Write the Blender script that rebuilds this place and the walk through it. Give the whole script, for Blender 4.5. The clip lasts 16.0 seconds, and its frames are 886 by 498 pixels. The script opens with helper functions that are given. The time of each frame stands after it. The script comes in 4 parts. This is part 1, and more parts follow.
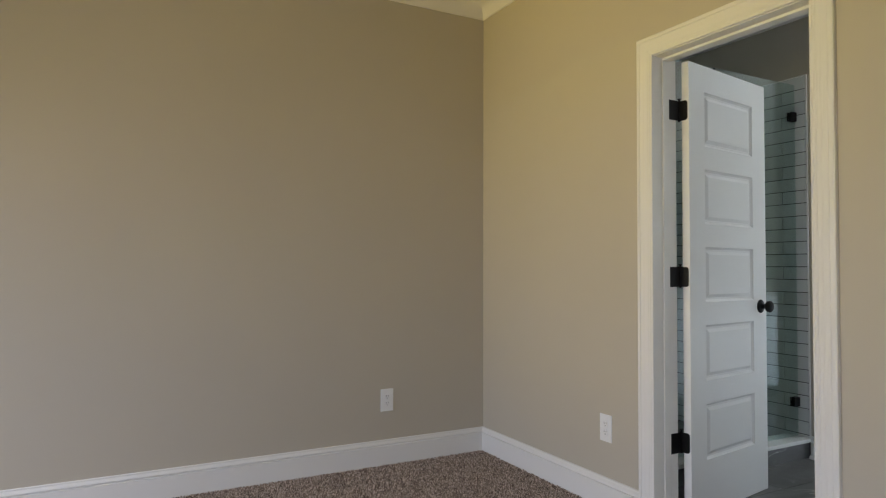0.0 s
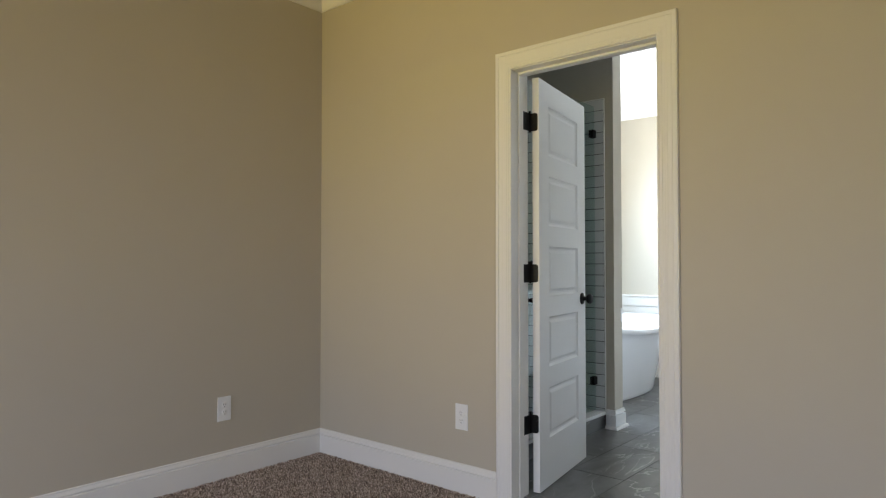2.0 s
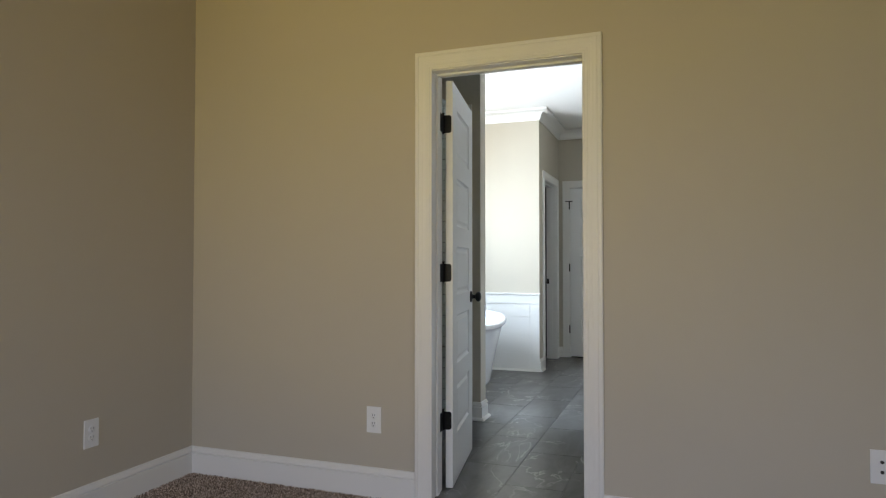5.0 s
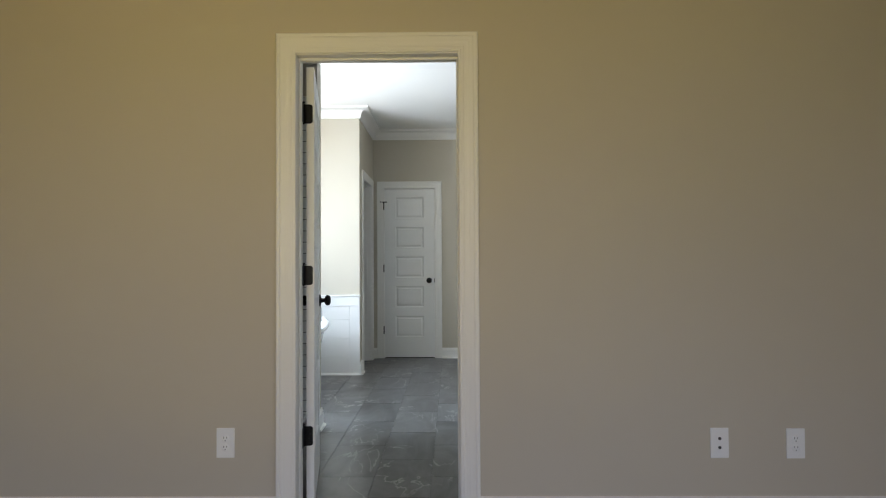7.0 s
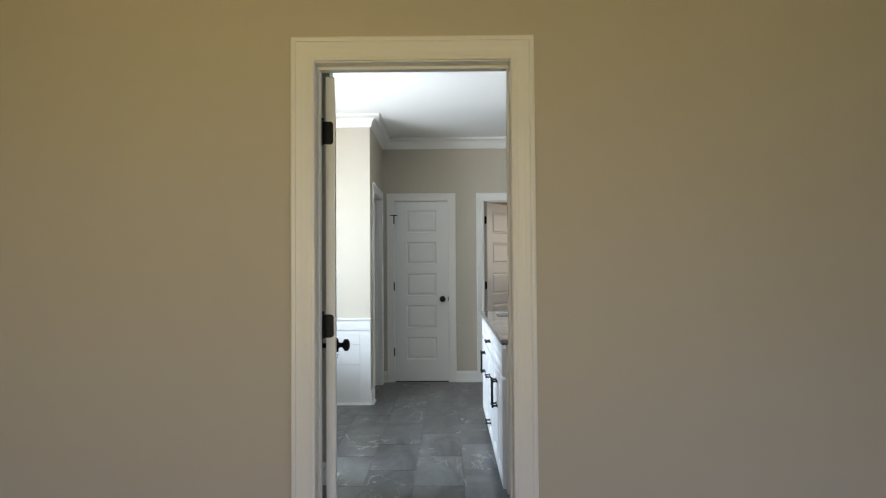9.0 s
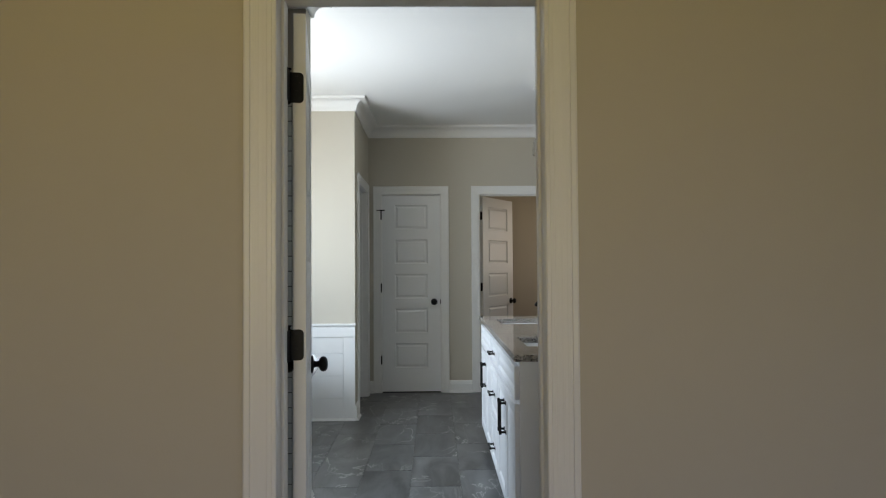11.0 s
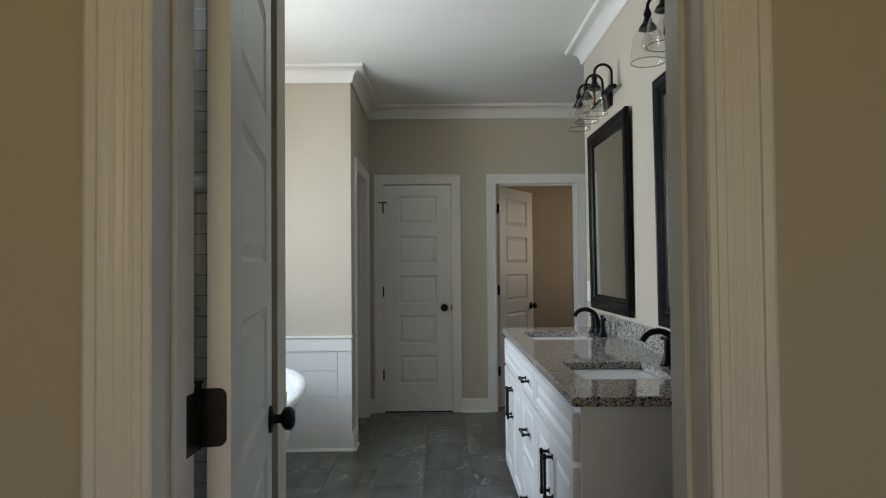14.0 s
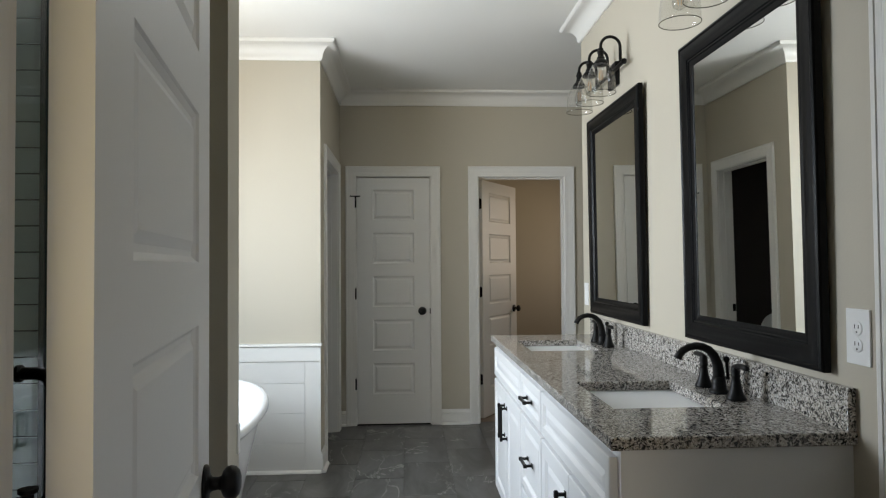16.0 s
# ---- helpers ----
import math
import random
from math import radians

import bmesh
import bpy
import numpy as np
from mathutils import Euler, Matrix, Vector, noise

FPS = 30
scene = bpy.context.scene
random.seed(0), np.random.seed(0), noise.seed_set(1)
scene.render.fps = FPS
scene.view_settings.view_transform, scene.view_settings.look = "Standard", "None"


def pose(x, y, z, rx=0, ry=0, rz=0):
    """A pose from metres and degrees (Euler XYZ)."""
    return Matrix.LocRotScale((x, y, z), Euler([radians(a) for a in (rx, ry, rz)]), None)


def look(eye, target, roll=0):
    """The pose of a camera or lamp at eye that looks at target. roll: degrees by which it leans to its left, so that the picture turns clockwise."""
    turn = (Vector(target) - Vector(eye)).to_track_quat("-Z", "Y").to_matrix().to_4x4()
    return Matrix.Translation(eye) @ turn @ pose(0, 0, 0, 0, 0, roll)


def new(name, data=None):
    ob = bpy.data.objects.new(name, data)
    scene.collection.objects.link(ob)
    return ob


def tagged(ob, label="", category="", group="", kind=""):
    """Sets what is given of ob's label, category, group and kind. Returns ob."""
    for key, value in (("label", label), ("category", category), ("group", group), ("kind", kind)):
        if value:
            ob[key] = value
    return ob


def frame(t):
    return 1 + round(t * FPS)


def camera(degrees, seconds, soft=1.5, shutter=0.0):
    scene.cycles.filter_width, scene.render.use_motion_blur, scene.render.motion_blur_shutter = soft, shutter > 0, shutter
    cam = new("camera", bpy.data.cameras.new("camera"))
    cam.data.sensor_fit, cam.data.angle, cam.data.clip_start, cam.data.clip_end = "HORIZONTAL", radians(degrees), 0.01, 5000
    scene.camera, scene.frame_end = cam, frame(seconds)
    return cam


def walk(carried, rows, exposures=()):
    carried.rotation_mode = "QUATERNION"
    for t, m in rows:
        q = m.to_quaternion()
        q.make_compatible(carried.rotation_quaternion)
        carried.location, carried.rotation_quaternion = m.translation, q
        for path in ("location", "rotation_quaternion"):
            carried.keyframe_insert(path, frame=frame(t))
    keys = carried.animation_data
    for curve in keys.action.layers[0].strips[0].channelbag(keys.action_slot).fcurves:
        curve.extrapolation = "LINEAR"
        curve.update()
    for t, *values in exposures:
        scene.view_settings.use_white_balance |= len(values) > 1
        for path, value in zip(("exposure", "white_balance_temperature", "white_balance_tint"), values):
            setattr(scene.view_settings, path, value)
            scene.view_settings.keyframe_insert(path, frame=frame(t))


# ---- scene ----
cam = camera(68.8, 16.0, soft=1.2)
EXPOSURES = [(0, 0.58, 6500, 10), (3, 0.37, 6500, 10), (5.5, 0.1, 6500, 10), (7, 0.1, 6500, 10), (9, 0.05, 6500, 10), (11.5, -0.62, 6600, 10), (12.5, -0.9, 6750, 10),
             (14.5, -0.86, 6900, 11), (15, -0.66, 7000, 11), (15.5, -0.44, 7050, 11), (16, -0.36, 7050, 11)]
PATH = [
    (0, (2.125, -2.152, 1.108), (0.366, -1.203, 1.166), 0.2),
    (0.5, (2.052, -2.264, 1.104), (0.391, -1.153, 1.161), 0.2),
    (1, (1.98, -2.369, 1.095), (0.434, -1.102, 1.155), 0.1),
    (1.5, (1.893, -2.469, 1.098), (0.465, -1.07, 1.156), 0.1),
    (2, (1.807, -2.552, 1.108), (0.516, -1.025, 1.16), 0.0),
    (2.5, (1.724, -2.604, 1.11), (0.541, -0.992, 1.161), -0.1),
    (3, (1.651, -2.647, 1.115), (0.529, -0.992, 1.164), -0.2),
    (5.5, (1.05, -2.912, 1.114), (0.6, -0.964, 1.162), -0.0),
    (6, (0.926, -2.917, 1.115), (0.743, -0.926, 1.163), -0.1),
    (6.5, (0.825, -2.882, 1.117), (0.772, -0.883, 1.164), -0.2),
    (7, (0.752, -2.807, 1.119), (0.728, -0.807, 1.166), -0.3),
    (7.5, (0.698, -2.689, 1.117), (0.68, -0.69, 1.166), -0.3),
    (8, (0.65, -2.555, 1.203), (0.634, -0.556, 1.251), -0.3),
    (8.5, (0.598, -2.442, 1.282), (0.582, -0.443, 1.331), -0.4),
    (9, (0.559, -2.328, 1.301), (0.543, -0.329, 1.352), -0.4),
    (11.5, (0.492, -1.555, 1.297), (0.526, 0.444, 1.348), -0.4),
    (12, (0.5, -1.414, 1.299), (0.532, 0.585, 1.348), -0.5),
    (12.5, (0.499, -1.282, 1.298), (0.528, 0.717, 1.347), -0.5),
    (13, (0.492, -1.127, 1.299), (0.518, 0.873, 1.348), -0.6),
    (13.5, (0.473, -0.984, 1.3), (0.493, 1.015, 1.35), -0.5),
    (14, (0.444, -0.835, 1.301), (0.458, 1.164, 1.352), -0.5),
    (14.5, (0.414, -0.701, 1.306), (0.432, 1.298, 1.356), -0.5),
    (15, (0.394, -0.567, 1.303), (0.421, 1.432, 1.353), -0.5),
    (15.5, (0.386, -0.469, 1.306), (0.466, 1.529, 1.354), -0.5),
    (16, (0.38, -0.376, 1.305), (0.487, 1.62, 1.353), -0.4),
]
walk(cam, [(t, look(eye, target, roll)) for t, eye, target, roll in PATH],
     exposures=EXPOSURES)

# ---- world and light ----
world = bpy.data.worlds.new("world")
scene.world = world
world.use_nodes = True
wn = world.node_tree.nodes
sky = wn.new("ShaderNodeTexSky")
sky.sky_type = "NISHITA"
sky.sun_disc = False
sky.sun_elevation = radians(48)
sky.sun_rotation = radians(200)
wn["Background"].inputs[1].default_value = 0.1
world.node_tree.links.new(sky.outputs[0], wn["Background"].inputs[0])

sun = new("sun", bpy.data.lights.new("sun", "SUN"))
sun.data.energy = 2.5
sun.data.angle = radians(0.6)
sun.data.color = (1.0, 0.95, 0.87)
sun.matrix_world = look((4, 12, 14), (0, 0, 0))


def opening_light(name, eye, target, w, h, watts, color, spread=180):
    """Sky light standing in a window's opening."""
    ob = new(name, bpy.data.lights.new(name, "AREA"))
    ob.data.shape = "RECTANGLE"
    ob.data.size, ob.data.size_y = w, h
    ob.data.energy = watts
    ob.data.color = color
    ob.data.spread = radians(spread)
    ob.matrix_world = look(eye, target)
    return ob


opening_light("bath_window_light", (-1.40, 2.38, 1.62), (1.0, 2.42, 0.4), 1.16, 1.15, 61, (0.61, 0.78, 1.0), 160)
opening_light("bath_lawn_light", (-1.39, 2.38, 1.60), (0.6, 2.42, 2.9), 1.16, 1.1, 49, (0.90, 0.94, 0.97), 165)
opening_light("unseen_window_light", (-0.35, -5.04, 1.35), (-0.3, 0, -3.6), 1.1, 1.4, 30, (0.73, 0.79, 0.99), 125)
opening_light("unseen_window_light", (2.25, -5.04, 1.35), (2.1, 0, -3.6), 1.1, 1.4, 23.5, (0.73, 0.79, 0.99), 125)
# added fill from the east side to brighten the left wall
opening_light("unseen_window_light", (3.54, -3.0, 1.35), (0, -3.0, -1.6), 1.1, 1.4, 19, (0.78, 0.83, 0.98), 135)
# sunlit lawn thrown up through the bedroom windows
opening_light("lawn_bounce_light", (-0.35, -5.03, 1.0), (-0.3, 0, 2.7), 1.1, 0.7, 7.2, (1.0, 0.76, 0.17), 60)
opening_light("lawn_bounce_light", (2.25, -5.03, 1.0), (1.9, 0, 2.9), 1.1, 0.7, 3.4, (1.0, 0.82, 0.16), 60)
# warm fill added to light the closet wall; its real source is unknown
opening_light("closet_fill_light", (2.62, 6.0, 1.6), (0, 6.0, 1.6), 0.7, 0.9, 7, (1.0, 0.84, 0.68))


# ---- materials ----
def principled(name):
    m = bpy.data.materials.new(name)
    m.use_nodes = True
    return m, m.node_tree.nodes, m.node_tree.links, m.node_tree.nodes["Principled BSDF"]


def paint(name, color, rough, grain=220.0, relief=0.06, vary=0.05, metal=0.0, coarse=1.3, spec=0.5, ior=1.5):
    """Painted or plain surface: a base colour with broad and fine variation and a fine relief."""
    m, n, l, b = principled(name)
    tc = n.new("ShaderNodeTexCoord")
    big = n.new("ShaderNodeTexNoise")
    big.inputs["Scale"].default_value = coarse
    big.inputs["Detail"].default_value = 5
    fine = n.new("ShaderNodeTexNoise")
    fine.inputs["Scale"].default_value = grain
    fine.inputs["Detail"].default_value = 3
    l.new(tc.outputs["Object"], big.inputs["Vector"])
    l.new(tc.outputs["Object"], fine.inputs["Vector"])
    ramp = n.new("ShaderNodeMapRange")
    ramp.inputs["To Min"].default_value = 1 - vary
    ramp.inputs["To Max"].default_value = 1 + vary
    l.new(big.outputs["Fac"], ramp.inputs["Value"])
    mul = n.new("ShaderNodeVectorMath")
    mul.operation = "SCALE"
    mul.inputs[0].default_value = color
    l.new(ramp.outputs["Result"], mul.inputs["Scale"])
    l.new(mul.outputs["Vector"], b.inputs["Base Color"])
    rr = n.new("ShaderNodeMapRange")
    rr.inputs["To Min"].default_value = max(0.02, rough - 0.06)
    rr.inputs["To Max"].default_value = min(1, rough + 0.06)
    l.new(fine.outputs["Fac"], rr.inputs["Value"])
    l.new(rr.outputs["Result"], b.inputs["Roughness"])
    bump = n.new("ShaderNodeBump")
    bump.inputs["Strength"].default_value = relief
    bump.inputs["Distance"].default_value = 0.002
    l.new(fine.outputs["Fac"], bump.inputs["Height"])
    l.new(bump.outputs["Normal"], b.inputs["Normal"])
    b.inputs["Metallic"].default_value = metal
    b.inputs["Specular IOR Level"].default_value = spec
    b.inputs["IOR"].default_value = ior
    return m


M_WALL = paint("greige_wall_paint", (0.50, 0.455, 0.370), 0.62, 160, 0.12, 0.03)
M_CEIL = paint("ceiling_paint", (0.80, 0.79, 0.76), 0.85, 120, 0.15, 0.02)
M_TRIM = paint("white_trim_paint", (0.78, 0.765, 0.73), 0.36, 90, 0.05, 0.03)
M_DOOR = paint("white_door_paint", (0.78, 0.775, 0.76), 0.38, 140, 0.06, 0.03)
M_CAB = paint("white_cabinet_paint", (0.76, 0.76, 0.76), 0.32, 120, 0.03, 0.02)
M_BLACK = paint("oil_rubbed_bronze", (0.006, 0.0056, 0.0056), 0.42, 180, 0.06, 0.25, 0.0, 1.3, 0.5, 1.3)
M_FRAME = paint("black_mirror_frame", (0.004, 0.004, 0.0045), 0.34, 90, 0.04, 0.2, 0, 1.3, 0.5, 1.22)
M_PLATE = paint("white_plastic", (0.80, 0.80, 0.79), 0.30, 60, 0.01, 0.01)
M_SLOT = paint("dark_slot", (0.05, 0.045, 0.04), 0.6)
M_TUB = paint("white_acrylic", (0.84, 0.84, 0.84), 0.12, 20, 0.01, 0.01)
M_SINK = paint("white_porcelain", (0.70, 0.71, 0.69), 0.10, 20, 0.01, 0.01)
M_GROUT_DARK = paint("dark_grout", (0.035, 0.035, 0.034), 0.85, 300, 0.2, 0.2)
M_GROUT = paint("grey_grout", (0.19, 0.186, 0.178), 0.9, 300, 0.2, 0.15)
M_CURB = paint("white_quartz_cap", (0.72, 0.72, 0.70), 0.22, 60, 0.02, 0.04)
M_GAP_SHADE = paint("door_gap_shade", (0.012, 0.011, 0.010), 0.9)
M_FILAMENT = paint("amber_filament", (0.55, 0.26, 0.07), 0.4)


def glass(name, tint, base=0.045, edge=4.0):
    """Thin clear glass: see-through with a mirror gloss that grows to the edge."""
    m = bpy.data.materials.new(name)
    m.use_nodes = True
    n, l = m.node_tree.nodes, m.node_tree.links
    n.remove(n["Principled BSDF"])
    clear = n.new("ShaderNodeBsdfTransparent")
    clear.inputs["Color"].default_value = (*tint, 1)
    gloss = n.new("ShaderNodeBsdfGlossy")
    gloss.name = "gloss"
    gloss.inputs["Roughness"].default_value = 0.01
    lw = n.new("ShaderNodeLayerWeight")
    lw.name = "facing"
    pw = n.new("ShaderNodeMath")
    pw.operation = "POWER"
    pw.inputs[1].default_value = edge
    l.new(lw.outputs["Facing"], pw.inputs[0])
    fres = n.new("ShaderNodeMath")
    fres.operation = "MULTIPLY_ADD"
    fres.inputs[1].default_value = 0.75
    fres.inputs[2].default_value = base
    l.new(pw.outputs[0], fres.inputs[0])
    mix = n.new("ShaderNodeMixShader")
    l.new(fres.outputs[0], mix.inputs[0])
    l.new(clear.outputs[0], mix.inputs[1])
    l.new(gloss.outputs[0], mix.inputs[2])
    l.new(mix.outputs[0], n["Material Output"].inputs["Surface"])
    return m


M_GLASS = glass("shower_glass", (0.87, 0.945, 0.93))
M_EDGE = paint("dark_glass_edge", (0.012, 0.035, 0.030), 0.15, 60, 0.01, 0.1)
M_SHADE = glass("seeded_glass", (0.93, 0.93, 0.92), 0.035, 3.6)
M_LIP = glass("thick_glass_lip", (0.30, 0.27, 0.24), 0.05, 4.0)
M_PANE = glass("window_glass", (0.97, 0.98, 0.98))


def seeds(m):
    """Small air bubbles in blown glass."""
    n, l = m.node_tree.nodes, m.node_tree.links
    tc = n.new("ShaderNodeTexCoord")
    v = n.new("ShaderNodeTexVoronoi")
    v.inputs["Scale"].default_value = 95
    l.new(tc.outputs["Object"], v.inputs["Vector"])
    r = n.new("ShaderNodeMapRange")
    r.inputs["From Max"].default_value = 0.22
    l.new(v.outputs["Distance"], r.inputs["Value"])
    bump = n.new("ShaderNodeBump")
    bump.inputs["Strength"].default_value = 0.5
    bump.inputs["Distance"].default_value = 0.002
    l.new(r.outputs["Result"], bump.inputs["Height"])
    l.new(bump.outputs["Normal"], n["gloss"].inputs["Normal"])
    l.new(bump.outputs["Normal"], n["facing"].inputs["Normal"])


seeds(M_SHADE)

M_MIRROR, _n, _l, _b = principled("mirror_silver")
_b.inputs["Base Color"].default_value = (0.86, 0.88, 0.87, 1)
_b.inputs["Metallic"].default_value = 1
_b.inputs["Roughness"].default_value = 0.01


def stone_tile():
    """Grey porcelain with cloudy tone and thin pale veins, different on every tile."""
    m, n, l, b = principled("veined_grey_porcelain")
    tc = n.new("ShaderNodeTexCoord")
    info = n.new("ShaderNodeObjectInfo")
    off = n.new("ShaderNodeVectorMath")
    off.operation = "SCALE"
    off.inputs[0].default_value = (37.0, 91.0, 53.0)
    l.new(info.outputs["Random"], off.inputs["Scale"])
    add = n.new("ShaderNodeVectorMath")
    drawn = n.new("ShaderNodeMapping")
    drawn.inputs["Rotation"].default_value = (0, 0, 0.35)
    drawn.inputs["Scale"].default_value = (1.35, 0.55, 1.0)
    l.new(tc.outputs["Object"], drawn.inputs["Vector"])
    l.new(drawn.outputs["Vector"], add.inputs[0])
    l.new(off.outputs["Vector"], add.inputs[1])
    cloud = n.new("ShaderNodeTexNoise")
    cloud.inputs["Scale"].default_value = 3.2
    cloud.inputs["Detail"].default_value = 8
    cloud.inputs["Roughness"].default_value = 0.62
    cloud.inputs["Distortion"].default_value = 1.1
    l.new(add.outputs[0], cloud.inputs["Vector"])
    tone = n.new("ShaderNodeValToRGB")
    tone.color_ramp.elements[0].position = 0.36
    tone.color_ramp.elements[0].color = (0.068, 0.066, 0.064, 1)
    tone.color_ramp.elements[1].position = 0.72
    tone.color_ramp.elements[1].color = (0.185, 0.184, 0.181, 1)
    l.new(cloud.outputs["Fac"], tone.inputs["Fac"])
    # veins: thin ridges of a warped noise, kept only in patches
    ridge = n.new("ShaderNodeTexNoise")
    ridge.inputs["Scale"].default_value = 2.4
    ridge.inputs["Detail"].default_value = 9
    ridge.inputs["Roughness"].default_value = 0.55
    ridge.inputs["Distortion"].default_value = 0.9
    add2 = n.new("ShaderNodeVectorMath")
    add2.inputs[1].default_value = (11.3, 4.7, 2.9)
    l.new(add.outputs[0], add2.inputs[0])
    l.new(add2.outputs[0], ridge.inputs["Vector"])
    sub = n.new("ShaderNodeMath")
    sub.operation = "SUBTRACT"
    sub.inputs[1].default_value = 0.5
    l.new(ridge.outputs["Fac"], sub.inputs[0])
    ab = n.new("ShaderNodeMath")
    ab.operation = "ABSOLUTE"
    l.new(sub.outputs[0], ab.inputs[0])
    thin = n.new("ShaderNodeMapRange")
    thin.inputs["From Min"].default_value = 0.0
    thin.inputs["From Max"].default_value = 0.011
    thin.inputs["To Min"].default_value = 1.0
    thin.inputs["To Max"].default_value = 0.0
    l.new(ab.outputs[0], thin.inputs["Value"])
    patch = n.new("ShaderNodeMapRange")
    patch.inputs["From Min"].default_value = 0.44
    patch.inputs["From Max"].default_value = 0.60
    pn = n.new("ShaderNodeTexNoise")
    pn.inputs["Scale"].default_value = 2.6
    l.new(add2.outputs[0], pn.inputs["Vector"])
    l.new(pn.outputs["Fac"], patch.inputs["Value"])
    vm = n.new("ShaderNodeMath")
    vm.operation = "MULTIPLY"
    l.new(thin.outputs[0], vm.inputs[0])
    l.new(patch.outputs[0], vm.inputs[1])
    mix = n.new("ShaderNodeMix")
    mix.data_type = "RGBA"
    l.new(vm.outputs[0], mix.inputs[0])
    l.new(tone.outputs["Color"], mix.inputs[6])
    mix.inputs[7].default_value = (0.42, 0.41, 0.395, 1)
    l.new(mix.outputs[2], b.inputs["Base Color"])
    rr = n.new("ShaderNodeMapRange")
    rr.inputs["To Min"].default_value = 0.25
    rr.inputs["To Max"].default_value = 0.36
    l.new(cloud.outputs["Fac"], rr.inputs["Value"])
    l.new(rr.outputs[0], b.inputs["Roughness"])
    bump = n.new("ShaderNodeBump")
    bump.inputs["Strength"].default_value = 0.03
    bump.inputs["Distance"].default_value = 0.002
    l.new(cloud.outputs["Fac"], bump.inputs["Height"])
    l.new(bump.outputs["Normal"], b.inputs["Normal"])
    return m


M_STONE = stone_tile()


def subway():
    m, n, l, b = principled("white_glazed_tile")
    info = n.new("ShaderNodeObjectInfo")
    r = n.new("ShaderNodeMapRange")
    r.inputs["To Min"].default_value = 0.90
    r.inputs["To Max"].default_value = 1.0
    l.new(info.outputs["Random"], r.inputs["Value"])
    s = n.new("ShaderNodeVectorMath")
    s.operation = "SCALE"
    s.inputs[0].default_value = (0.74, 0.75, 0.74)
    l.new(r.outputs[0], s.inputs["Scale"])
    l.new(s.outputs["Vector"], b.inputs["Base Color"])
    b.inputs["Roughness"].default_value = 0.10
    tc = n.new("ShaderNodeTexCoord")
    no = n.new("ShaderNodeTexNoise")
    no.inputs["Scale"].default_value = 9
    l.new(tc.outputs["Object"], no.inputs["Vector"])
    bump = n.new("ShaderNodeBump")
    bump.inputs["Strength"].default_value = 0.10
    bump.inputs["Distance"].default_value = 0.004
    l.new(no.outputs["Fac"], bump.inputs["Height"])
    l.new(bump.outputs["Normal"], b.inputs["Normal"])
    return m


M_SUBWAY = subway()


def granite():
    """Polished granite: pale and beige crystals with grey and black flecks."""
    m, n, l, b = principled("polished_granite")
    tc = n.new("ShaderNodeTexCoord")
    warp = n.new("ShaderNodeTexNoise")
    warp.inputs["Scale"].default_value = 60
    warp.inputs["Detail"].default_value = 3
    l.new(tc.outputs["Object"], warp.inputs["Vector"])
    sc = n.new("ShaderNodeVectorMath")
    sc.operation = "SCALE"
    sc.inputs["Scale"].default_value = 0.022
    l.new(warp.outputs["Color"], sc.inputs[0])
    add = n.new("ShaderNodeVectorMath")
    l.new(tc.outputs["Object"], add.inputs[0])
    l.new(sc.outputs["Vector"], add.inputs[1])
    cells = n.new("ShaderNodeTexVoronoi")
    cells.inputs["Scale"].default_value = 250
    l.new(add.outputs[0], cells.inputs["Vector"])
    pick = n.new("ShaderNodeSeparateColor")
    l.new(cells.outputs["Color"], pick.inputs[0])
    clump = n.new("ShaderNodeTexNoise")
    clump.inputs["Scale"].default_value = 80
    clump.inputs["Detail"].default_value = 4
    l.new(tc.outputs["Object"], clump.inputs["Vector"])
    cm = n.new("ShaderNodeMath")
    cm.operation = "MULTIPLY_ADD"
    cm.inputs[1].default_value = 1.3
    cm.inputs[2].default_value = -0.62
    l.new(clump.outputs["Fac"], cm.inputs[0])
    sm = n.new("ShaderNodeMath")
    sm.use_clamp = True
    l.new(pick.outputs[0], sm.inputs[0])
    l.new(cm.outputs[0], sm.inputs[1])
    ramp = n.new("ShaderNodeValToRGB")
    ramp.color_ramp.interpolation = "CONSTANT"
    e = ramp.color_ramp.elements
    e[0].position, e[0].color = 0.0, (0.010, 0.010, 0.012, 1)
    e[1].position, e[1].color = 0.17, (0.055, 0.052, 0.050, 1)
    for p, c in ((0.29, (0.17, 0.158, 0.145, 1)), (0.42, (0.34, 0.315, 0.285, 1)), (0.55, (0.47, 0.44, 0.40, 1)), (0.72, (0.26, 0.225, 0.185, 1)), (0.80, (0.58, 0.555, 0.52, 1))):
        x = e.new(p)
        x.color = c
    l.new(sm.outputs[0], ramp.inputs["Fac"])
    l.new(ramp.outputs["Color"], b.inputs["Base Color"])
    b.inputs["Roughness"].default_value = 0.07
    return m


M_GRANITE = granite()


